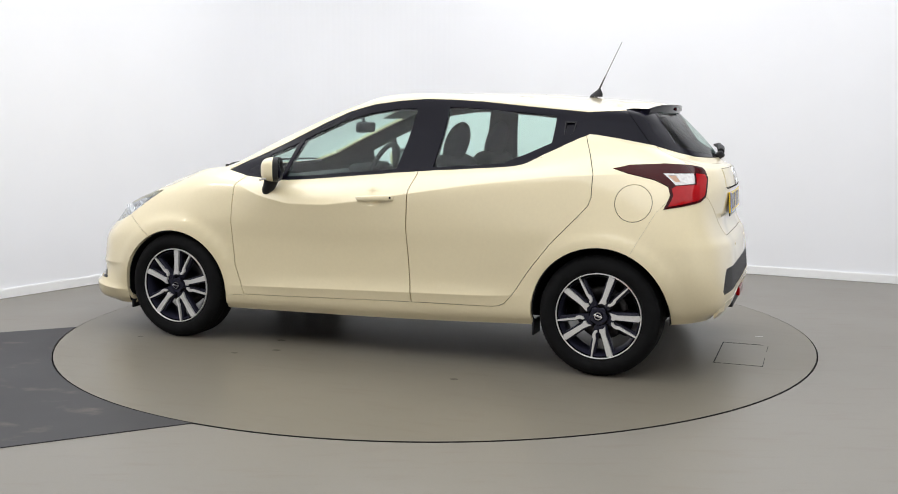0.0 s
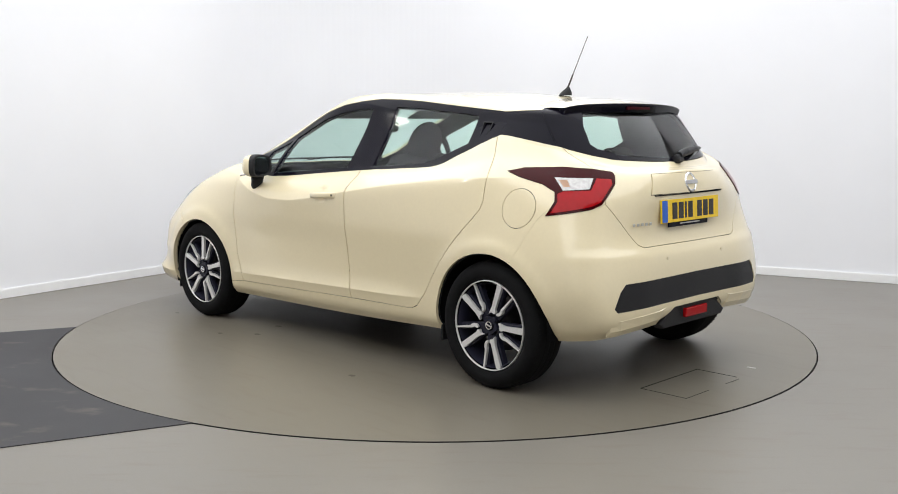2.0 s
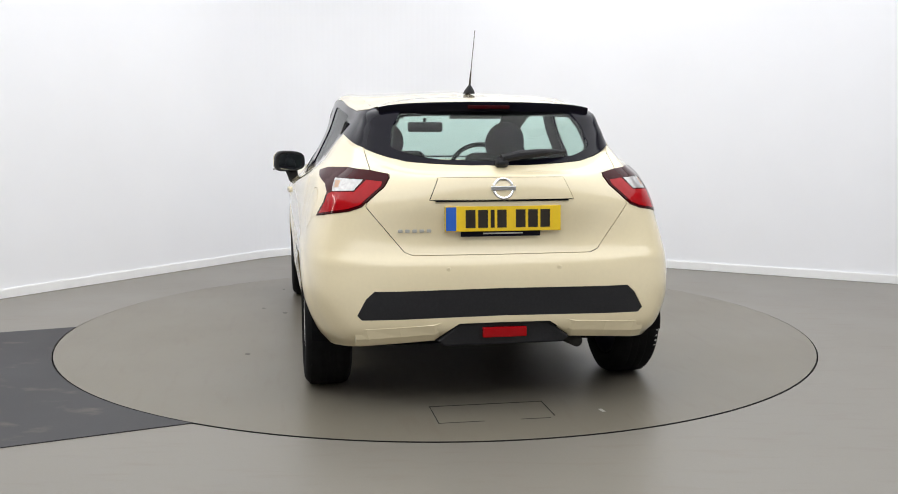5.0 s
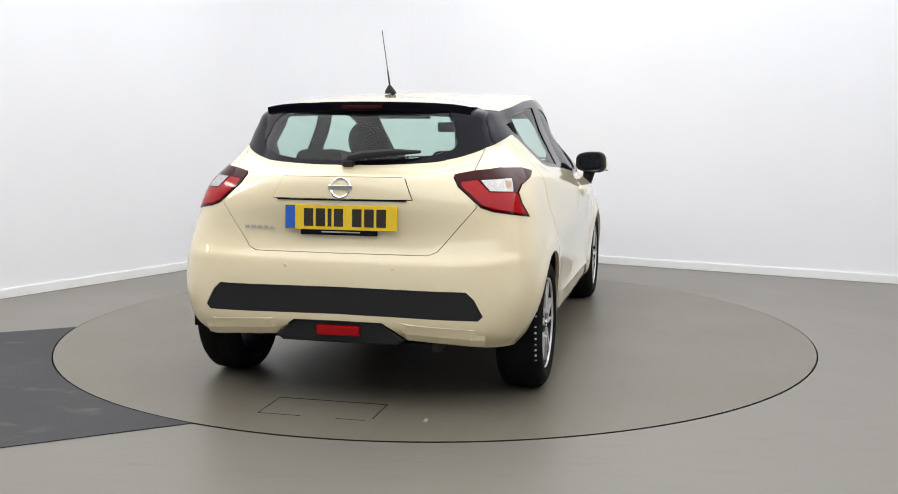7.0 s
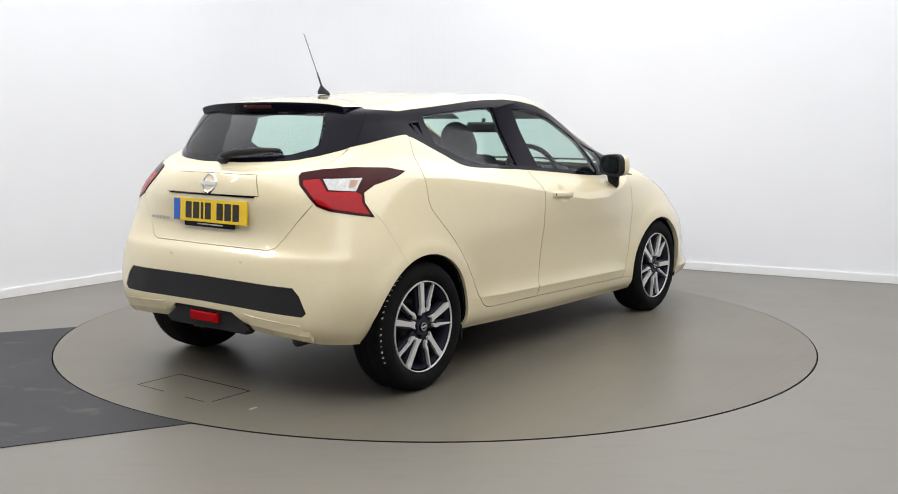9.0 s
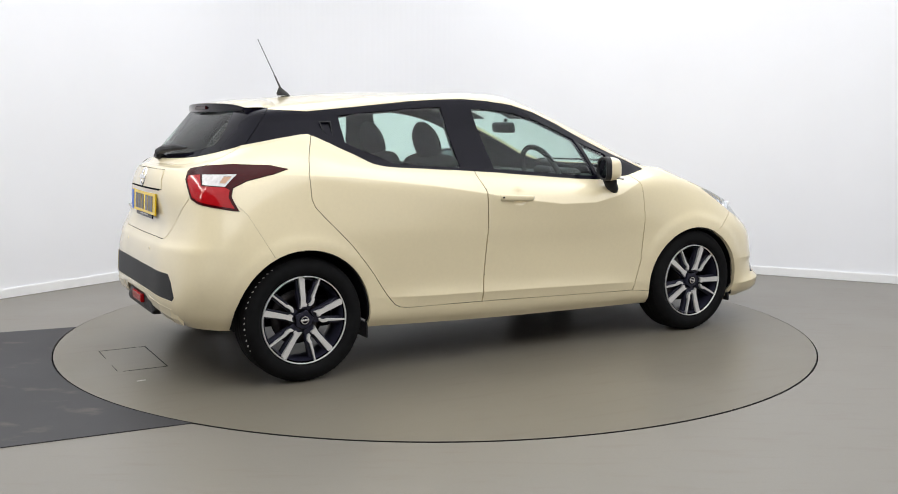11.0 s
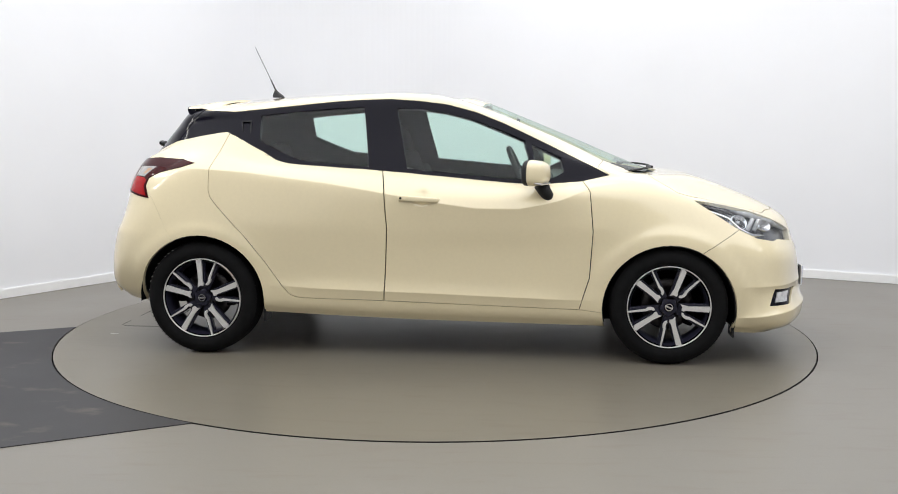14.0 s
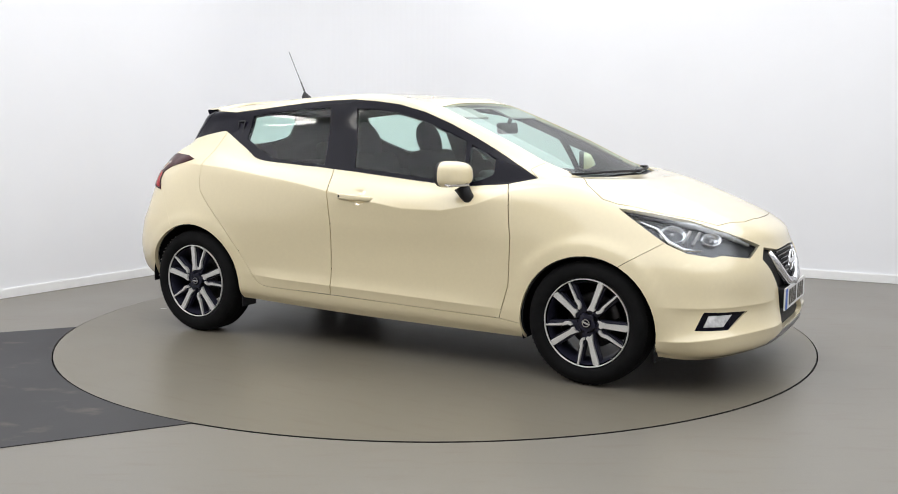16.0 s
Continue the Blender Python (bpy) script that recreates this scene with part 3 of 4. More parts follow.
def raised(x, y, z):
    """How far the creases lift the shell at a point."""
    d = 0.0
    if y > .6 and x < 1.3:
        w = ramp((x + 1.50) / .35) * ramp((1.22 - x) / .5)
        h = z - float(ridge(x, SHOULDER))
        d += .021 * w * math.exp(-h / .06 if h > 0 else h / .11)
        w = ramp((x + .92) / .3) * ramp((.92 - x) / .35)
        h = z - float(ridge(x, LOWER))
        d += .015 * w * math.exp(-h / .05 if h > 0 else h / .05)
    if x > 1.6 and z < .62:
        h = z - float(ridge(x, LIP))
        d += .024 * ramp((x - 1.6) / .1) * ramp((y - .22) / .15) * math.exp(-h / .032 if h > 0 else h / .06)
        h = z - float(ridge(x, BROW))
        d += .013 * ramp((x - 1.62) / .12) * ramp((y - .30) / .15) * math.exp(-h / .09 if h > 0 else h / .03)
    return d


# sort the shell's faces into the panels
PANELS = {}
for f in shell.faces:
    c = f.calc_center_median()
    for name, U, V, poly, where in REGIONS:
        if where(c) and inside((c.dot(U), c.dot(V)), poly):
            break
    else:
        name = "body"
    PANELS.setdefault(name, []).append(f)

E_ = .003
for v in shell.verts:
    x, y, z = v.co
    d = raised(x, y, z)
    if d < 1e-5:
        continue
    n = Vector(v[LAYER])
    gx_ = (raised(x + E_, y, z) - raised(x - E_, y, z)) / (2 * E_)
    gz_ = (raised(x, y, z + E_) - raised(x, y, z - E_)) / (2 * E_)
    v.co = v.co + n * d
    v[LAYER] = (n - Vector((gx_ if abs(n.y) > .5 else 0, 0, gz_))).normalized()


def panel(name, keys, mat, parent, label="", side=0, offset=0.0, gap=0.002, depth=0.016, warp=None, right=()):
    """A part cut from the shell. side 0: both halves as one mesh; 1 left, -1 right. depth: folded edge; right: further panels on the right half."""
    pos, nor, faces, index = [], [], [], {}
    for sg in ((1, -1) if side == 0 else (side,)):
        for key in (*keys, *(right if sg < 0 else ())):
            for f in PANELS.get(key, ()):
                ids = []
                for v in f.verts:
                    co, n = v.co, v[LAYER]
                    k = (round(co.x, 5), round(sg * co.y, 5) if co.y > 1e-4 else 0.0, round(co.z, 5))
                    if k not in index:
                        index[k] = len(pos)
                        p = Vector((co.x, sg * co.y, co.z))
                        q = Vector((n[0], sg * n[1], n[2])).normalized()
                        pos.append(p)
                        nor.append(q)
                    ids.append(index[k])
                if len(set(ids)) < len(ids):
                    ids = list(dict.fromkeys(ids))
                    if len(ids) < 3:
                        continue
                faces.append(tuple(ids if sg > 0 else ids[::-1]))
    count = {}
    for f in faces:
        for a, b in zip(f, f[1:] + f[:1]):
            count.setdefault((min(a, b), max(a, b)), []).append((a, b, f))
    rim = [u[0] for u in count.values() if len(u) == 1]
    shift = {}
    for a, b, f in rim:
        mid = sum((pos[i] for i in f), Vector()) / len(f)
        d = (pos[b] - pos[a]).normalized()
        w = mid - (pos[a] + pos[b]) / 2
        w = (w - d * w.dot(d))
        w = w.normalized() if w.length > 1e-7 else Vector()
        for i in (a, b):
            shift.setdefault(i, []).append(w)
    for i, ws in shift.items():
        s = sum(ws, Vector())
        if s.length > 1e-6:
            pos[i] = pos[i] + s.normalized() * gap
    flat = set()
    for i in range(len(pos)):
        pos[i] = pos[i] + nor[i] * offset
        if warp:
            d = warp(pos[i])
            if d:
                pos[i] = pos[i] + nor[i] * d
                flat.add(i)
    custom = [(0, 0, 0) if i in flat else tuple(n) for i, n in enumerate(nor)]
    if depth:
        twin = {}

        def fold(i):
            if i not in twin:
                twin[i] = (len(pos), len(pos) + 1)
                pos.extend((pos[i], pos[i] - nor[i] * depth))
                custom.extend(((0, 0, 0), (0, 0, 0)))
            return twin[i]
        for a, b, f in rim:
            (a0, a1), (b0, b1) = fold(a), fold(b)
            faces.append((b0, a0, a1, b1))
    me = bpy.data.meshes.new(name)
    me.from_pydata([tuple(p) for p in pos], [], faces)
    me.materials.append(mat)
    me.shade_smooth()
    me.normals_split_custom_set_from_vertices(custom)
    ob = new(name, me)
    ob.parent = parent
    if label:
        ob["label"] = label
    return ob


car = tagged(new("car"), "cream five-door hatchback parked on the turntable", "car")
panel("body", ["body"], PAINT, car, "cream painted body sides and sills", gap=0.0006, right=["fuel_flap"])
panel("roof", ["roof"], PAINT, car, gap=0.0)
bonnet = panel("bonnet", ["bonnet"], PAINT, car, gap=.003, depth=.022)
front_bumper = panel("front_bumper", ["front_bumper"], PAINT, car, depth=0.03, gap=0.001)
rear_bumper = panel("rear_bumper", ["rear_bumper"], PAINT, car, depth=0.03, gap=.0003)
panel("bumper_insert", ["insert"], BLACK_PLASTIC, rear_bumper, "black grained plastic bumper insert", offset=-0.004, gap=0.0)
panel("diffuser", ["diffuser"], BLACK_PLASTIC, rear_bumper, "black plastic lower diffuser", offset=-0.018, gap=0.0)
tailgate = panel("tailgate", ["tailgate"], PAINT, car, gap=.003, depth=.022)
panel("badge_panel", ["badge_panel"], PAINT, tailgate, offset=0.003, gap=0.001, depth=0.01)
panel("hatch_frame", ["hatch_black"], BLACK_GLOSS, tailgate, "gloss black frame round the rear window", gap=0.0015)
panel("rear_window", ["back_glass"], GLASS_DARK, tailgate, "tinted rear window glass", offset=-0.002, gap=0.0, depth=0.004).visible_shadow = False
panel("windscreen", ["windscreen"], GLASS, car, "pale green windscreen glass", offset=-0.003, gap=0.0, depth=0.005).visible_shadow = False
panel("cowl", ["cowl"], BLACK_PLASTIC, car, "black plastic scuttle below the windscreen", offset=-0.012, gap=0.0)
panel("grille_backing", ["grille"], DARK, front_bumper, offset=-0.03, gap=0.0)
panel("chin_strip", ["chin"], material("grey_satin_strip", (0.28, 0.28, 0.29), 0.4, 0.4), front_bumper, "satin grey lower lip", offset=0.002, gap=0.001)


def dish(p):
    d = ((p.x + .04) / .062) ** 2 + ((p.z - .876) / .050) ** 2
    return -0.024 * (1 - d) if d < 0.999 else 0


for sg in (1, -1):
    fd = panel("front_door", ["front_door", "handle_cup"], PAINT, car, side=sg, warp=dish, gap=.003, depth=.024)
    rd = panel("rear_door", ["rear_door"], PAINT, car, side=sg, gap=.003, depth=.024)
    panel("fender", ["fender"], PAINT, car, side=sg)
    panel("window_trim", ["trim"], BLACK_GLOSS, car, "gloss black window surround and pillars", side=sg, offset=-0.002, gap=0.0008)
    panel("window", ["front_window"], GLASS, fd, "pale green door glass", side=sg, offset=-0.006, gap=0.0, depth=0.004).visible_shadow = False
    panel("quarter_window", ["quarter_window"], GLASS, fd, side=sg, offset=-0.006, gap=0.0, depth=0.004).visible_shadow = False
    panel("window", ["rear_window_side"], GLASS, rd, "pale green door glass", side=sg, offset=-0.006, gap=0.0, depth=0.004).visible_shadow = False
    if sg > 0:
        panel("fuel_flap", ["fuel_flap"], PAINT, car, "round cream fuel flap", side=sg, gap=0.0025)
    tl = panel("tail_lamp", ["tail_lamp"], DEEP_RED, car, "dark red boomerang tail lamp", side=sg, offset=0.004, gap=0.001)
    panel("lens", ["tail_red"], RED, tl, "bright red lens", side=sg, offset=0.004, gap=0.0, depth=0.006)
    panel("indicator_lens", ["tail_clear"], CLEAR, tl, "clear indicator lens", side=sg, offset=0.003, gap=0.0, depth=0.006)
    panel("amber_lens", ["tail_amber"], AMBER, tl, "amber indicator bulb", side=sg, offset=0.002, gap=0.0, depth=0.006)
    hl = panel("head_lamp", ["head_lamp"], LAMP_BOWL, car, "clear headlamp with chrome reflectors", side=sg, offset=-0.04, gap=0.0, depth=0.0)
    panel("cover", ["head_lamp"], glass("lamp_cover", (0.9, 0.92, 0.94)), hl, "clear lamp cover", side=sg, offset=0.001, gap=0.001, depth=0.05).visible_shadow = False
    fg = panel("fog_lamp_frame", ["fog_frame", "fog_lens"], BLACK_GLOSS, front_bumper, "black fog lamp bezel", side=sg, offset=-0.008, gap=0.0)
    panel("fog_lamp", ["fog_lens"], LENS, front_bumper, "clear fog lamp", side=sg, offset=-0.003, gap=0.002, depth=0.012)

SOLID = [k for k in PANELS if k not in ("arch", "front_window", "quarter_window", "rear_window_side", "back_glass", "windscreen", "roof", "head_lamp")]
panel("inner_shell", SOLID, CABIN, car, "dark cabin lining", offset=-0.024, gap=-0.004, depth=0.0)
panel("headlining", ["roof"], HEADLINER, car, "pale grey headlining", offset=-0.03, gap=-0.02, depth=0.0)
shell.free()


# ---- wheels ----
def spoke(kind):
    """Outline of a spoke in the wheel's face, root near the hub, tip at the rim."""
    if kind == "broad":
        return [(.058, .022), (.070, .004), (.066, -.016), (.078, -.022), (.088, -.013), (.206, -.019), (.213, 0), (.209, .017), (.100, .011)]
    return [(.072, .008), (.078, -.006), (.094, -.014), (.112, -.012), (.120, -.003), (.212, -.001), (.212, .008), (.116, .010), (.104, .004), (.092, .002), (.082, .012)]


def make_wheel():
    """A wheel whose face looks along -y, with its centre at the origin of the part."""
    bm = bmesh.new()
    spin(bm, [(.205, -.006), (.196, .02), (.19, .10), (.205, .16), (.215, .17)], "y", 56)
    wheel = obj("wheel", bm, RIM_DARK, label="alloy wheel with machined spokes", smooth=True)
    bm = bmesh.new()
    prof = [(.217, .006), (.222, -.010), (.234, -.020), (.252, -.026), (.272, -.024), (.288, -.016), (.298, -.006), (.305, .006), (.309, .02), (.310, .06), (.310, .12), (.308, .155),
            (.298, .178), (.27, .192), (.235, .185), (.217, .165)]
    spin(bm, prof, "y", 72)
    part("tyre", bm, RUBBER, wheel, "black road tyre", smooth=True)
    bm = bmesh.new()
    for ry in (.045, .083, .12):
        spin(bm, [(.3095, ry), (.3113, ry + .004), (.3113, ry + .027), (.3095, ry + .031)], "y", 72)
    for k in range(80):
        a = 2 * math.pi * k / 80
        box(bm, (.004, .026, .0045), (.3048 * math.cos(a), .014, .3055 * math.sin(a)), Matrix.Rotation(-a, 3, "Y"))
    part("tread", bm, RUBBER, wheel)
    bm = bmesh.new()
    spin(bm, [(.2125, -.006), (.213, -.012), (.2142, -.0145), (.2172, -.0145), (.2185, -.011), (.219, -.002)], "y", 72)
    part("rim_lip", bm, ALLOY, wheel, "machined silver rim edge", smooth=True)
    bm = bmesh.new()
    spin(bm, [(.0005, .12), (.07, .12), (.075, .10), (.135, .098), (.138, .105)], "y", 48)
    part("brake_disc", bm, STEEL, wheel, "grey steel brake disc", smooth=True)
    bm = bmesh.new()
    box(bm, (.055, .06, .13), (.135, .095, .0), bevel=.012)
    part("brake_caliper", bm, DARK, wheel)
    # dark five-armed centre
    bm = bmesh.new()
    n = 60
    ring_pts = []
    for k in range(n):
        a = 2 * math.pi * k / n
        r = .043 + .007 * math.cos(5 * a)
        ring_pts.append((r * math.cos(a), r * math.sin(a)))
    face = Matrix(((1, 0, 0, 0), (0, 0, -1, 0), (0, 1, 0, 0), (0, 0, 0, 1)))
    prism(bm, ring_pts, .035, Matrix.Translation((0, .033, 0)) @ face, .006)
    part("wheel_centre", bm, RIM_DARK, wheel, "dark grey painted wheel centre")
    for k in range(5):
        for off, wd in ((90, .024), (63, .017)):
            a = radians(off + 72 * k)
            bm = bmesh.new()
            arm = [(.05, wd * .8), (.05, -wd * .8), (.21, -wd), (.21, wd)]
            prism(bm, [(u * math.cos(a) - v * math.sin(a), u * math.sin(a) + v * math.cos(a)) for u, v in arm], .028, Matrix.Translation((0, .040, 0)) @ face, .003)
            part("spoke_back", bm, RIM_DARK, wheel)
    for k in range(5):
        for off, kind in ((90, "broad"), (63, "narrow")):
            a = radians(off + 72 * k)
            bm = bmesh.new()
            out = [(u * math.cos(a) - v * math.sin(a), u * math.sin(a) + v * math.cos(a)) for u, v in ((p, .84 * q) for p, q in spoke(kind))]
            prism(bm, out, .016, Matrix.Translation((0, .006, 0)) @ face, .0015)
            part("spoke", bm, ALLOY, wheel, "machined silver spoke")
    bm = bmesh.new()
    spin(bm, [(.0005, -.008), (.02, -.008), (.026, -.004), (.028, .01)], "y", 32)
    part("hub_cap", bm, BLACK_GLOSS, wheel, "black hub cap", smooth=True)
    bm = bmesh.new()
    spin(bm, [(.015, -.008), (.0155, -.011), (.0195, -.011), (.020, -.008)], "y", 32)
    box(bm, (.044, .004, .009), (0, -.0095, 0), bevel=.001)
    part("cap_mark", bm, CHROME, wheel)
    for k in range(4):
        a = radians(45 + 90 * k)
        bm = bmesh.new()
        spin(bm, [(.0005, -.002), (.005, -.002), (.006, .012)], "y", 6, (.036 * math.cos(a), 0, .036 * math.sin(a)))
        part("wheel_bolt", bm, STEEL, wheel)
    return wheel


WHEEL_Y = .850
first = make_wheel()
first.parent = car
PLACES = [(1.2625, -1, 20), (-1.2625, -1, -4), (1.2625, 1, 3), (-1.2625, 1, 18)]
for n, (wx, sg, roll) in enumerate(PLACES):
    m = pose(wx, sg * (WHEEL_Y - .012), .310, 0, 0, 0 if sg < 0 else 180) @ pose(0, 0, 0, 0, roll, 0)
    if n:
        wheel = copy_thing(first, m)
        if n == 1:
            marked = wheel
    else:
        first.matrix_basis = m

# worn pale lettering bars on one tyre's shoulder
for k in range(16):
    a = radians(118 + 5.2 * k + (4 if k > 8 else 0))
    bm = bmesh.new()
    box(bm, (.0012, .010, .010 if k % 3 else .005), (.3035 * math.cos(a), -.001, .3035 * math.sin(a)), Matrix.Rotation(-a + .45, 3, "Y"))
    part("lettering_bar", bm, GREY_MARK, marked, "worn pale lettering shape")

DULL_STEEL = material("dull_dark_steel", (.06, .058, .055), .5, .6, vary=.4, scale=20)
SATIN = material("satin_reflector", (.74, .74, .76), .22, .8, vary=.3, scale=60)

# arch liners, underside, flaps, exhaust
for wx, wz in ((1.2625, .290), (-1.2625, .308)):
    for sg in (1, -1):
        bm = bmesh.new()
        a = []
        for k in range(25):
            t = radians((-16 + 212 * k / 24) if wx > 0 else (-4 + 188 * k / 24))
            a.append([bm.verts.new((wx + .352 * math.cos(t), sg * y, wz + .352 * math.sin(t))) for y in (.835, .60)])
        for p, q in zip(a, a[1:]):
            bm.faces.new((p[0], q[0], q[1], p[1]))
        bm.faces.new([p[1] for p in a])
        bmesh.ops.recalc_face_normals(bm, faces=bm.faces)
        part("arch_liner", bm, DARK, car, "black wheel arch liner")
bm = bmesh.new()
box(bm, (3.30, 1.14, .14), (.10, 0, .30), bevel=.03)
box(bm, (1.74, 1.52, .10), (.0, 0, .285), bevel=.03)
part("underbody", bm, DARK, car, "black underside")
bm = bmesh.new()
tube(bm, [(-1.2, -.33, .24), (-1.5, -.38, .245), (-1.66, -.402, .250)], .028, 16)
part("exhaust", bm, DULL_STEEL, car, "dull dark steel exhaust pipe", smooth=True)
for sg in (1, -1):
    for fx, fz, h in ((-.918, .18, .08), (1.60, .15, .05)):
        bm = bmesh.new()
        box(bm, (.012, .12, h), (fx, sg * .76, fz + h / 2), bevel=.004)
        part("mud_flap", bm, BLACK_PLASTIC, car)


# ---- tail: spoiler, wiper, badge, plate, lamps ----
def spoiler():
    n = 28
    top, edge = bmesh.new(), bmesh.new()
    sections = []
    for k in range(n + 1):
        u = -1 + 2 * k / n
        y = .505 * u
        bow = u * u
        tip = Vector((-1.512 + .075 * bow, y, 1.366 - .012 * bow - .012 * bow ** 4))
        root = Vector((-1.235 - .03 * bow, y * 1.03, 1.4005 - .030 * bow - .014 * bow * bow - .020 * bow ** 4))
        mid = root.lerp(tip, .5) + Vector((0, 0, .005))
        low = Vector((tip.x + .014, y, tip.z - .042))
        inner = Vector((-1.455 + .06 * bow, y * .98, 1.305 - .012 * bow))
        sections.append((root, mid, tip, low, inner))
    trows = [[top.verts.new(p) for p in (s[0] - Vector((0, 0, .012)), s[0], s[1], s[2].lerp(s[1], .08))] for s in sections]
    erows = [[edge.verts.new(p) for p in (s[2].lerp(s[1], .08) - Vector((0, 0, .001)), s[2], s[2] - Vector((0, 0, .008)), s[3], s[4], Vector((s[4].x + .05, s[4].y, 1.325)))] for s in sections]
    for bm, rws in ((top, trows), (edge, erows)):
        for a, b in zip(rws, rws[1:]):
            for i in range(len(a) - 1):
                bm.faces.new((a[i], b[i], b[i + 1], a[i + 1]))
    edge.faces.new(erows[0])
    edge.faces.new(erows[-1][::-1])
    for bm in (top, edge):
        bmesh.ops.recalc_face_normals(bm, faces=bm.faces)
    part("spoiler", top, PAINT, tailgate, "cream roof spoiler", smooth=True)
    part("spoiler_edge", edge, BLACK_GLOSS, tailgate, "gloss black spoiler edge and underside")
    bm = bmesh.new()
    box(bm, (.012, .20, .017), (-1.507, -.0, 1.343), bevel=.003)
    part("brake_light", bm, DEEP_RED, tailgate, "red high-level brake light")


spoiler()
bm = bmesh.new()
box(bm, (.04, .06, .04), (-1.742, -.01, 1.095), Matrix.Rotation(.5, 3, "Y"), .012)
tube(bm, [(-1.745, -.01, 1.112), (-1.736, -.09, 1.128), (-1.712, -.22, 1.140), (-1.675, -.33, 1.142)], [.019, .021, .016, .006], 10)
part("rear_wiper", bm, BLACK_PLASTIC, tailgate, "black rear wiper", smooth=False)

bm = bmesh.new()
prism(bm, [(-.262, -.0555), (.262, -.0555), (.262, .0555), (-.262, .0555)], .008, pose(-1.822, 0, .853, 87, 0, -90), .002)
plate = part("number_plate", bm, YELLOW, tailgate, "yellow number plate with black characters")


def stripes(parent, m, spans, height, mat, y0=0.0, name="character"):
    """Upright bars of a plate's characters in the plate's own plane."""
    for a, b in spans:
        bm = bmesh.new()
        prism(bm, [(a, y0 - height / 2), (b, y0 - height / 2), (b, y0 + height / 2), (a, y0 + height / 2)], .001, m)
        part(name, bm, mat, parent)


LETTERS = [(-.170, -.126), (-.114, -.070), (-.058, -.040), (-.028, .014), (.056, .100), (.112, .156), (.168, .212)]
face_rear = pose(-1.8303, 0, .853, 87, 0, -90)
stripes(plate, face_rear, LETTERS, .079, INK)
stripes(plate, face_rear, [(-.258, -.212)], .104, BLUE, name="blue_band")
bm = bmesh.new()
box(bm, (.006, .36, .024), (-1.822, .01, .786), bevel=.002)
part("plate_holder", bm, BLACK_GLOSS, tailgate, "black plate holder strip")
stripes(plate, pose(-1.8253, .0, .788, 90, 0, -90), [(-.09, .09)], .006, GREY_MARK, name="small_print_bar")
# shallow panel over the plate; a dark strip paints the handle's shadow gap
bm = bmesh.new()
for k in range(12):
    y = -.30 + .6 * (k + .5) / 12
    box(bm, (.012, .0505, .005), (-1.826 + .12 * y * y, y, .931), Matrix.Rotation(-.32 * y, 3, "Z"))
part("handle_gap_shade", bm, DARK, tailgate, "dark strip painted in for the shade of the tailgate handle's gap")
bm = bmesh.new()
spin(bm, [(.036, .0), (.038, .006), (.044, .008), (.049, .004), (.050, -.002)], "x", 40, (0, 0, 0))
for v in bm.verts:
    v.co.x *= -1
box(bm, (.008, .112, .020), (-.006, 0, 0), bevel=.002)
badge = part("badge", bm, CHROME, tailgate, "round chrome badge with a bar", smooth=False)
badge.matrix_basis = pose(-1.819, 0, .984, 0, 14, 0)
for k in range(5):
    bm = bmesh.new()
    box(bm, (.003, .020, .014), (0, 0, 0), bevel=.002)
    o = part("lettering_bar", bm, GREY_MARK, tailgate, "silver lettering shape")
    f = k / 4
    o.matrix_basis = pose(-1.806 - .008 * f, .455 - .125 * f, .802, 0, 0, 4)
bm = bmesh.new()
box(bm, (.03, .20, .046), (-1.868, 0, .354), bevel=.006)
part("rear_fog_lamp", bm, RED, rear_bumper, "red rear fog lamp")
bm = bmesh.new()
prism(bm, [(-.20, .0), (.20, .0), (.30, -.075), (.27, -.10), (-.27, -.10), (-.30, -.075)], .05, pose(-1.815, 0, .396, 90, 0, -90), .01)
part("diffuser_centre", bm, BLACK_PLASTIC, rear_bumper, "black plastic diffuser centre")
# pale step along the foot of the rear bumper
for sg in (1, -1):
    bm = bmesh.new()
    a = [(-1.872, .22, .404), (-1.875, .31, .352), (-1.872, .46, .345), (-1.853, .60, .335), (-1.834, .655, .332)]
    b = [(-1.882, .20, .424), (-1.890, .32, .395), (-1.884, .47, .388), (-1.862, .61, .38), (-1.84, .66, .376)]
    lo = [bm.verts.new((x + .03, sg * y, z - .03)) for x, y, z in a]
    ma = [bm.verts.new((x + .006, sg * y, z)) for x, y, z in a]
    mb = [bm.verts.new((x + .006, sg * y, z)) for x, y, z in b]
    up = [bm.verts.new((x + .035, sg * y, z + .022)) for x, y, z in b]
    for r0, r1 in ((lo, ma), (ma, mb), (mb, up)):
        for i in range(len(a) - 1):
            bm.faces.new((r0[i], r0[i + 1], r1[i + 1], r1[i]))
    bm.faces.new((lo[-1], ma[-1], mb[-1], up[-1]))
    bm.faces.new((lo[0], ma[0], mb[0], up[0]))
    bmesh.ops.recalc_face_normals(bm, faces=bm.faces)
    part("bumper_step", bm, PAINT, rear_bumper)
for y, x in ((.25, -1.862), (-.25, -1.862), (.683, -1.797), (-.683, -1.797)):
    bm = bmesh.new()
    spin(bm, [(.0005, -.003), (.008, -.003), (.010, 0)], "x", 20, (x, y, .636))
    part("parking_sensor", bm, PAINT, rear_bumper, "round parking sensor")
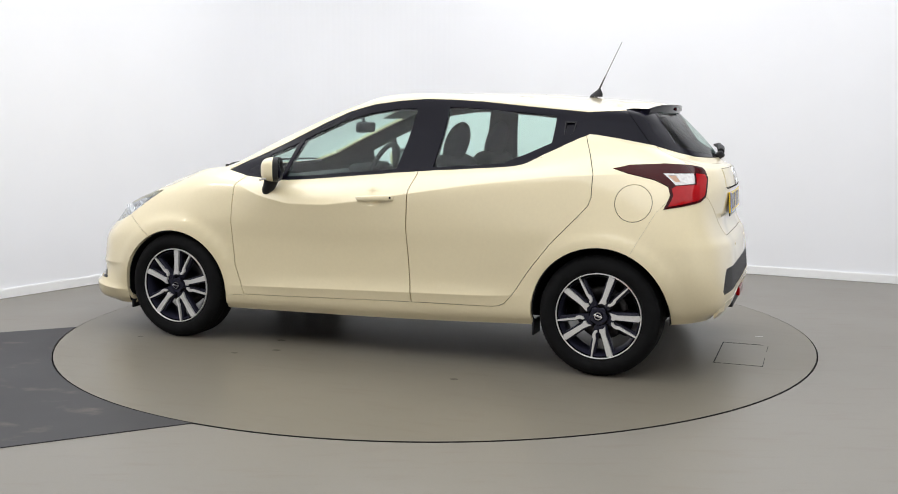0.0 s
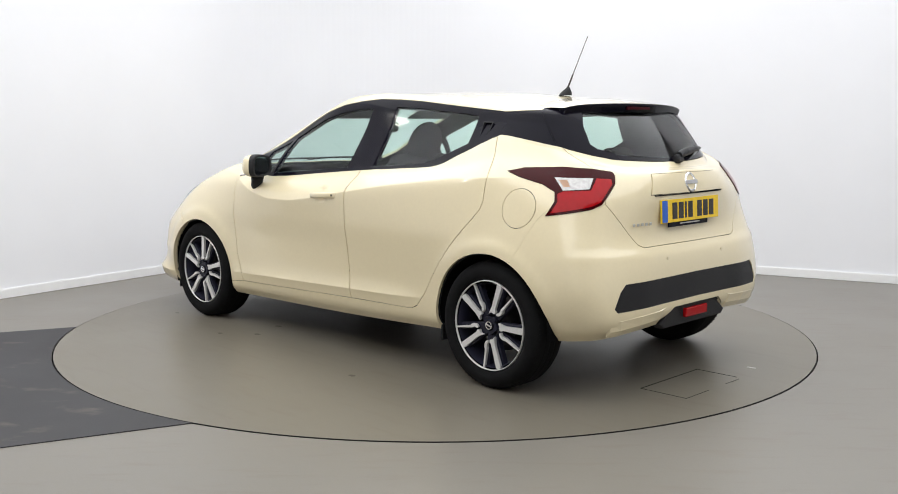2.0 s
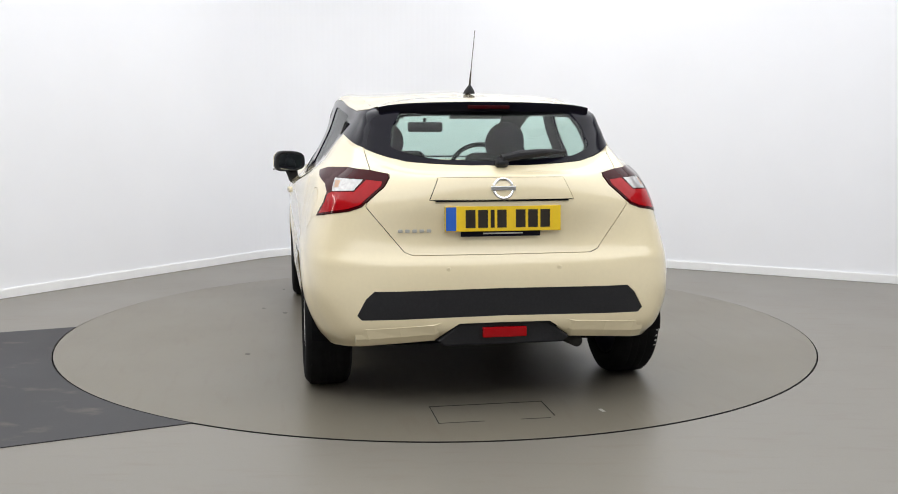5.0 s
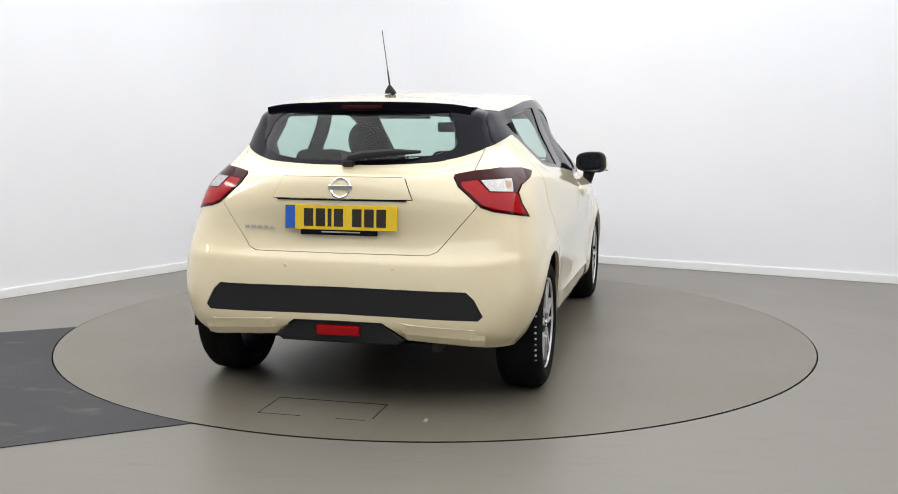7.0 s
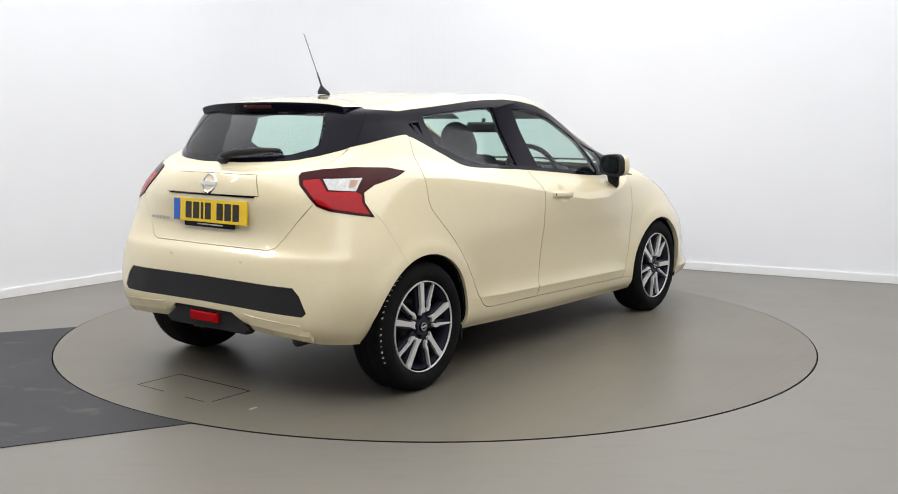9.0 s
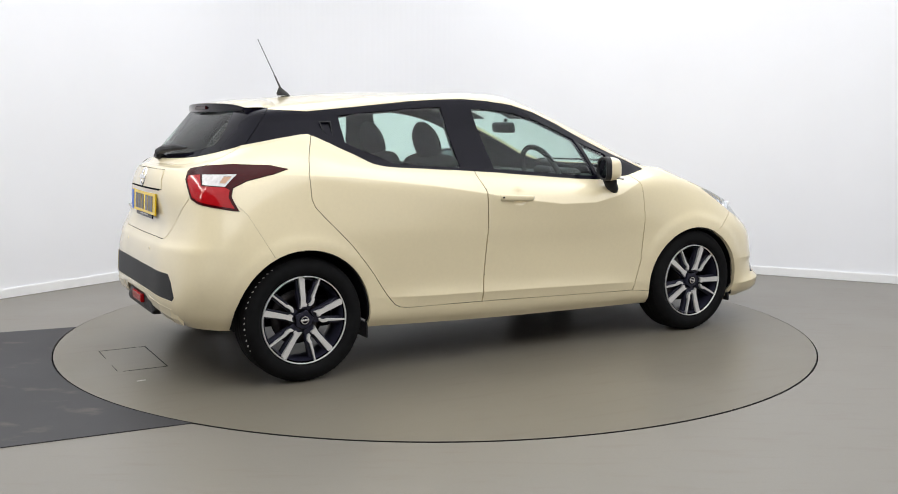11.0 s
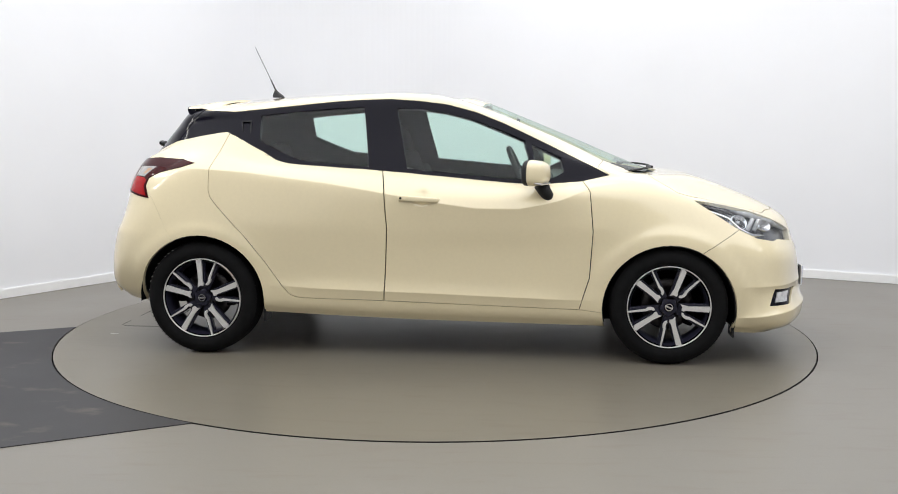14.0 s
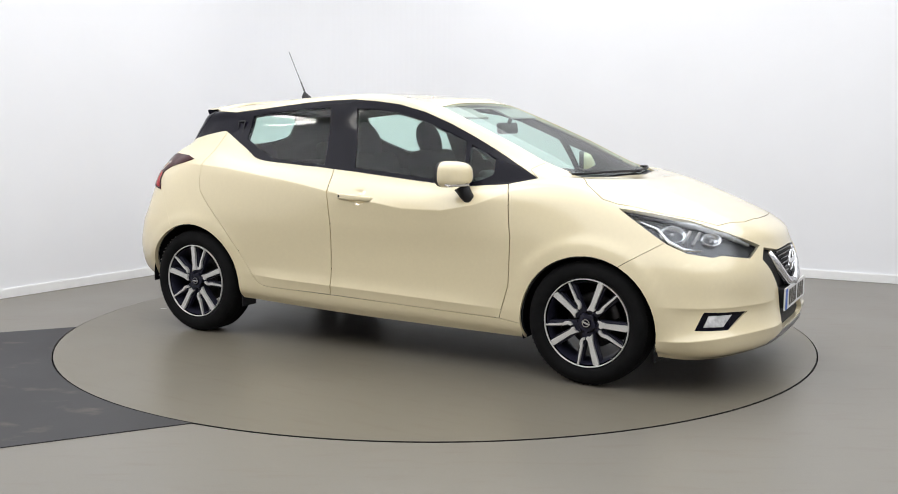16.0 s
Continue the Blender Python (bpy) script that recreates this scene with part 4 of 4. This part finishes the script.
# ---- nose: grille, plate, lamps ----
bm = bmesh.new()
for sg in (1, -1):
    tube(bm, [(1.985, sg * .255, .640), (2.026, sg * .205, .56), (2.055, sg * .12, .482), (2.066, 0, .468)], [.015, .022, .023, .021], 12)
part("grille_frame", bm, SATIN, front_bumper, "chrome V-shaped grille frame", smooth=True)
bm = bmesh.new()
for k in range(7):
    z = .50 + .022 * k
    w = .10 + .018 * k
    box(bm, (.012, 2 * w, .008), (2.032 - .012 * (k / 6) ** 2 - .01 * k / 6, 0, z), bevel=.002, seg=1)
part("grille_bars", bm, BLACK_GLOSS, front_bumper, "gloss black grille bars")
bm = bmesh.new()
for k in range(4):
    box(bm, (.012, .46, .008), (2.038, 0, .285 + .025 * k), bevel=.002, seg=1)
part("lower_grille_bars", bm, BLACK_PLASTIC, front_bumper)
bm = bmesh.new()
spin(bm, [(.038, .0), (.040, .006), (.048, .008), (.053, .004), (.054, -.002)], "x", 40)
box(bm, (.008, .12, .022), (.006, 0, 0), bevel=.002)
o = part("badge", bm, CHROME, front_bumper, "round chrome badge with a bar")
o.matrix_basis = pose(2.048, 0, .575)
bm = bmesh.new()
prism(bm, [(-.26, -.0555), (.26, -.0555), (.26, .0555), (-.26, .0555)], .008, pose(2.070, 0, .405, 90, 0, 90), .002)
fplate = part("number_plate", bm, WHITE_PLATE, front_bumper, "white number plate with dark characters")
# ends of the bumper wrap forward, so the plate sits on a small holder
bm = bmesh.new()
box(bm, (.07, .44, .10), (2.038, 0, .405), bevel=.008)
part("plate_holder", bm, BLACK_PLASTIC, front_bumper, "black plate holder")
face_front = pose(2.0785, 0, .405, 90, 0, 90)
stripes(fplate, face_front, LETTERS, .079, INK)
stripes(fplate, face_front, [(-.258, -.212)], .104, BLUE, name="blue_band")
lamps = [o for o in car.children if o.name.startswith("head_lamp")]
for sg, hl in zip((1, -1), lamps):
    def inset(x, y, z, d=.03):
        n = Vector((.62, .62, .48)).normalized()
        p = Vector((x, y, z)) - n * d
        return (p.x, sg * p.y, p.z)
    bm = bmesh.new()
    tube(bm, [inset(1.41, .735, .852, .014), inset(1.562, .62, .815, .014), inset(1.716, .565, .782, .016), inset(1.84, .50, .742, .016), inset(1.93, .415, .690, .016)], [.005, .016, .017, .015, .008], 8)
    part("daytime_light", bm, LENS, hl, "white daytime light strip", smooth=True)
    bm = bmesh.new()
    tube(bm, [inset(1.466, .745, .820, .014), inset(1.576, .735, .778, .014), inset(1.633, .75, .722, .014), inset(1.703, .735, .688, .014), inset(1.77, .69, .682, .014)], [.004, .008, .010, .010, .006], 8)
    part("lower_reflector", bm, CHROME, hl, "chrome reflector", smooth=True)
    face_out = Vector((.62, sg * .62, .48)).normalized().to_track_quat("Z", "Y").to_matrix().to_4x4()
    for (cx, cy, cz), r in (((1.645, .705, .757), .050), ((1.80, .592, .730), .038)):
        bm = bmesh.new()
        spin(bm, [(.0005, -.020), (r * .45, -.016), (r * .8, -.004), (r, .012), (r * 1.06, .012), (r * 1.06, -.02)], "z", 24)
        o = part("reflector", bm, SATIN, hl, "chrome lamp reflector", smooth=True)
        o.matrix_basis = Matrix.Translation(inset(cx, cy, cz, .030)) @ face_out @ Matrix.Diagonal((1.25, .8, 1, 1))
        bm = bmesh.new()
        spin(bm, [(.0005, .012), (r * .16, .009), (r * .22, .0), (r * .22, -.016)], "z", 14)
        o = part("bulb", bm, LENS, hl, smooth=True)
        o.matrix_basis = Matrix.Translation(inset(cx, cy, cz, .030)) @ face_out
    for cx, cy, cz in ((1.700, .682, .740), (1.738, .656, .734)):
        bm = bmesh.new()
        box(bm, (.012, .024, .072), inset(cx, cy, cz, .012), Matrix.Rotation(sg * -.6, 3, "Z") @ Matrix.Rotation(.5, 3, "Y"), .004)
        part("lamp_divider", bm, LENS, hl, "bright vertical lamp slat")

# silver darkened in its colour to give the reflection of a dimmer room
DIM_MIRROR = material("dimmed_mirror_silver", (.24, .26, .27), .02, 1.0)

# ---- screen wipers, aerial, mirrors, handles ----
for y0, y1 in ((.52, -.10), (-.02, -.56)):
    bm = bmesh.new()
    def on_glass(y, lift):
        return (1.222 - .52 * y * y + lift * .3, y, 1.004 + lift)
    tube(bm, [on_glass(y0 + (y1 - y0) * k / 8, .006 + .004 * math.sin(k / 8 * math.pi)) for k in range(9)], .006, 8)
    box(bm, (.04, .04, .014), on_glass(y0, .004), bevel=.005)
    part("wiper", bm, BLACK_PLASTIC, car, "black windscreen wiper")
bm = bmesh.new()
spin(bm, [(.030, -.012), (.026, .002), (.012, .022), (.007, .030), (.0005, .032)], "z", 24, (0, 0, 0))
for v in bm.verts:
    v.co.x = v.co.x * 1.25 - v.co.z * .48
aerial = part("aerial", bm, BLACK_PLASTIC, car, "black roof aerial", smooth=True)
aerial.matrix_basis = pose(-1.046, 0, 1.428)
bm = bmesh.new()
tube(bm, [(-.01, 0, .025), (-.045, 0, .10)], [.0055, .0035], 8)
tube(bm, [(-.045, 0, .10), (-.137, 0, .293)], [.0022, .0018], 6)
part("mast", bm, STEEL, aerial, "thin aerial mast")

for sg in (1, -1):
    def oval(bm, x, k, n=40):
        out = []
        for i in range(n):
            a = 2 * math.pi * i / n
            c, d = math.cos(a), math.sin(a)
            y, z = abs(c) ** .62 * math.copysign(1, c), abs(d) ** .62 * math.copysign(1, d)
            out.append(bm.verts.new((x, y * .104 * k * (1 - .03 * z), z * (.066 + .006 * y * sg) * k - .01 * (1 - k))))
        return out

    def skin(bm, rows_):
        for a, b in zip(rows_, rows_[1:]):
            for i in range(len(a)):
                j = (i + 1) % len(a)
                bm.faces.new((a[i], a[j], b[j], b[i]))
    bm = bmesh.new()
    rws = [oval(bm, x, k) for x, k in ((-.022, 1.0), (-.006, .995), (.014, .95), (.032, .86), (.045, .72), (.053, .5), (.057, .25))]
    skin(bm, rws)
    bm.faces.new(rws[-1])
    bmesh.ops.recalc_face_normals(bm, faces=bm.faces)
    mirror = part("wing_mirror", bm, PAINT, car, "cream wing mirror housing", smooth=True)
    mirror.matrix_basis = pose(.566, sg * .893, 1.012, 0, 0, sg * 22)
    bm = bmesh.new()
    skin(bm, [oval(bm, x, k) for x, k in ((-.018, 1.006), (-.042, .99), (-.047, .94), (-.045, .80), (-.036, .78))])
    bmesh.ops.recalc_face_normals(bm, faces=bm.faces)
    part("mirror_rim", bm, BLACK_PLASTIC, mirror, "black mirror rim")
    bm = bmesh.new()
    back = oval(bm, -.040, .80)
    bm.faces.new(back)
    skin(bm, [back, oval(bm, -.034, .80)])
    bmesh.ops.recalc_face_normals(bm, faces=bm.faces)
    part("mirror_glass", bm, DIM_MIRROR, mirror, "mirror glass")
    bm = bmesh.new()
    tube(bm, [(.01, -.03 * sg, -.062), (.025, -.045 * sg, -.10), (.04, -.055 * sg, -.125), (.045, -.06 * sg, -.145)], [.040, .034, .030, .018], 14)
    part("mirror_foot", bm, BLACK_PLASTIC, mirror, "black mirror foot", smooth=True)
    bm = bmesh.new()
    box(bm, (.05, .13, .010), (.034, .02 * sg, -.052), Matrix.Rotation(.15, 3, "Y"), .004)
    part("indicator", bm, CLEAR, mirror, "clear side indicator")

front_doors = [o for o in car.children if o.name.startswith("front_door")]
rear_doors = [o for o in car.children if o.name.startswith("rear_door")]
for sg, fd, rd in zip((1, -1), front_doors, rear_doors):
    bm = bmesh.new()
    pts = [(-.172, .874, .874), (-.155, .894, .873), (-.05, .902, .868), (.035, .898, .864), (.064, .876, .862)]
    rws = []
    for k, (x, y, z) in enumerate(pts):
        w = (.016, .017, .0165, .014, .008)[k]
        d = .008
        rws.append([bm.verts.new((x, sg * (y + o), z + h)) for o, h in ((-d, -w), (d * .6, -w * .9), (d, -w * .4), (d, w * .5), (d * .6, w), (-d, w))])
    for a, b in zip(rws, rws[1:]):
        for i in range(6):
            bm.faces.new((a[i], b[i], b[(i + 1) % 6], a[(i + 1) % 6]))
    bm.faces.new(rws[0])
    bm.faces.new(rws[-1])
    bmesh.ops.recalc_face_normals(bm, faces=bm.faces)
    part("handle", bm, PAINT, fd, "cream pull handle", smooth=True)
    bm = bmesh.new()
    spin(bm, [(.0005, .001), (.005, .001), (.006, 0)], "y", 16, (-.150, 0, .874))
    for v in bm.verts:
        v.co.y = sg * (.9030 + v.co.y)
    part("lock", bm, DARK, fd)
    # hidden grip of the rear door, in the pillar
    bm = bmesh.new()
    g = [(-1.085, 1.275), (-1.024, 1.277), (-1.020, 1.185), (-1.072, 1.212)]
    ys = (.614, .620, .651, .640)
    vo = [bm.verts.new((x, sg * (y + .010), z)) for (x, z), y in zip(g, ys)]
    cx, cz = -1.05, 1.24
    vi = [bm.verts.new((x + (cx - x) * .22, sg * (y + .013), z + (cz - z) * .16)) for (x, z), y in zip(g, ys)]
    vb = [bm.verts.new((x + (cx - x) * .3, sg * (y - .004), z + (cz - z) * .22)) for (x, z), y in zip(g, ys)]
    for i in range(4):
        j = (i + 1) % 4
        bm.faces.new((vo[i], vo[j], vi[j], vi[i]))
        bm.faces.new((vi[i], vi[j], vb[j], vb[i]))
    bm.faces.new(vb)
    bmesh.ops.recalc_face_normals(bm, faces=bm.faces)
    part("handle", bm, BLACK_PLASTIC, rd, "black grip set in the pillar")


# ---- cabin ----
def cushion(bm, size, at, turn=None, bevel=.04):
    box(bm, size, at, turn, bevel, 4)


def seat(y):
    tilt = Matrix.Rotation(radians(-20), 3, "Y")
    bm = bmesh.new()
    cushion(bm, (.52, .50, .16), (.06, y, .50), Matrix.Rotation(radians(-8), 3, "Y"), .05)
    cushion(bm, (.15, .47, .60), (-.225, y, .80), tilt, .06)
    for s in (1, -1):
        cushion(bm, (.17, .09, .46), (-.18, y + s * .205, .76), tilt, .04)
    s_ = part("front_seat", bm, SEAT, car, "dark grey fabric front seat", smooth=True)
    bm = bmesh.new()
    # tall rounded headrest, narrowing upward
    bmesh.ops.create_uvsphere(bm, u_segments=24, v_segments=16, radius=1, matrix=Matrix.Translation((-.325, y, 1.15)) @ tilt.to_4x4() @ Matrix.Diagonal((.060, .118, .128, 1)))
    part("headrest", bm, SEAT, s_, smooth=True)


seat(.36)
seat(-.36)
bm = bmesh.new()
cushion(bm, (.48, 1.22, .16), (-.72, 0, .52), None, .05)
cushion(bm, (.15, 1.20, .52), (-1.03, 0, .76), Matrix.Rotation(radians(-18), 3, "Y"), .05)
bench = part("rear_seat", bm, SEAT, car, "dark grey fabric rear bench", smooth=True)
for y in (.36, -.36):
    bm = bmesh.new()
    cushion(bm, (.09, .24, .15), (-1.125, y, 1.055), Matrix.Rotation(radians(-15), 3, "Y"), .04)
    part("headrest", bm, SEAT, bench, smooth=True)
bm = bmesh.new()
cushion(bm, (.42, 1.26, .30), (.80, 0, .80), Matrix.Rotation(radians(6), 3, "Y"), .07)
cushion(bm, (.10, .36, .11), (.60, -.36, .94), None, .04)
cushion(bm, (.30, .24, .40), (.45, 0, .55), None, .04)
part("dashboard", bm, CABIN, car, "dark dashboard", smooth=True)
bm = bmesh.new()
R, tilt = .182, radians(24)
ring_ = [(.47 + R * math.sin(a) * -math.sin(tilt), -.36 + R * math.cos(a), .955 + R * math.sin(a) * math.cos(tilt)) for a in (2 * math.pi * k / 40 for k in range(41))]
tube(bm, ring_, .016, 8, False)
box(bm, (.05, .14, .11), (.485, -.36, .955), Matrix.Rotation(-tilt, 3, "Y"), .02)
box(bm, (.02, .33, .035), (.48, -.36, .955), Matrix.Rotation(-tilt, 3, "Y"), .008)
tube(bm, [(.49, -.36, .95), (.65, -.36, .90)], .035, 10)
part("steering_wheel", bm, CABIN, car, "dark steering wheel", smooth=True)
bm = bmesh.new()
box(bm, (.035, .23, .065), (.42, 0, 1.235), Matrix.Rotation(radians(-8), 3, "Y"), .014)
tube(bm, [(.43, 0, 1.262), (.44, 0, 1.290)], .012, 8)
part("rear_view_mirror", bm, CABIN, car, "dark interior mirror", smooth=True)
for y in (.34, -.34):
    bm = bmesh.new()
    box(bm, (.16, .38, .012), (.30, y, 1.325), Matrix.Rotation(radians(24), 3, "Y"), .005)
    part("sun_visor", bm, HEADLINER, car)
bm = bmesh.new()
box(bm, (2.4, 1.3, .04), (-.3, 0, .36), bevel=.01)
part("cabin_floor", bm, CABIN, car, "dark cabin floor")
bm = bmesh.new()
box(bm, (.45, 1.02, .03), (-1.40, 0, .93), bevel=.01)
part("parcel_shelf", bm, CABIN, car, "dark parcel shelf")

# ---- hatch lines and marks on the turntable ----
HX0, HX1, HY0, HY1 = -2.03 + CAR_X, -1.78 + CAR_X, -.20, .32
for (ax, ay), (bx, by), spans, width in (((HX0, HY0), (HX0, HY1), ((.05, .3), (.62, 1)), .003), ((HX1, HY0), (HX1, HY1), ((0, 1),), .006), ((HX0, HY0), (HX1, HY0), ((.12, .5), (.5, 1)), .005), ((HX0, HY1), (HX1, HY1), ((0, .8), (.86, 1)), .004)):
    for f0, f1 in spans:
        x0, x1, y0, y1 = ax + (bx - ax) * f0, ax + (bx - ax) * f1, ay + (by - ay) * f0, ay + (by - ay) * f1
        bm = bmesh.new()
        box(bm, (abs(x1 - x0) + width, abs(y1 - y0) + width, .002), ((x0 + x1) / 2, (y0 + y1) / 2, .0002))
        part("hatch_joint", bm, EDGE, table, "dark joint of the access hatch")
bm = bmesh.new()
box(bm, (.045, .016, .0012), (-1.904, -.429, .0006), Matrix.Rotation(.1, 3, "Z"))
part("tape_mark", bm, GREY_MARK, table, "small worn pale tape mark")

SPOTS = ((.780, 1.07, .012), (.598, .927, .016), (1.529, .922, .011), (.70, .70, .018), (-.55, 1.15, .014))
for k, (x, y, r) in enumerate(SPOTS):
    bm = bmesh.new()
    n = 18
    out = [(x + r * (1 + .35 * noise.noise(Vector((k * 3.1, math.cos(a) * 1.5, math.sin(a) * 1.5)))) * math.cos(a) * 1.5, y + r * (1 + .35 * noise.noise(Vector((k * 3.1, math.cos(a) * 1.5, math.sin(a) * 1.5)))) * math.sin(a))
           for a in (2 * math.pi * i / n for i in range(n))]
    prism(bm, out, .0006)
    part("oil_spot", bm, SPOT, table, "small dark oil spot")


def motions():
    # even turn about the turntable's centre
    steps = [i * 1.0 for i in range(17)]
    walk(table, [(t, pose(0, 0, 0, 0, 0, heading(t))) for t in steps])
    walk(car, [(t, pose(0, 0, 0, 0, 0, heading(t)) @ pose(CAR_X, CAR_Y, 0)) for t in steps])


motions()
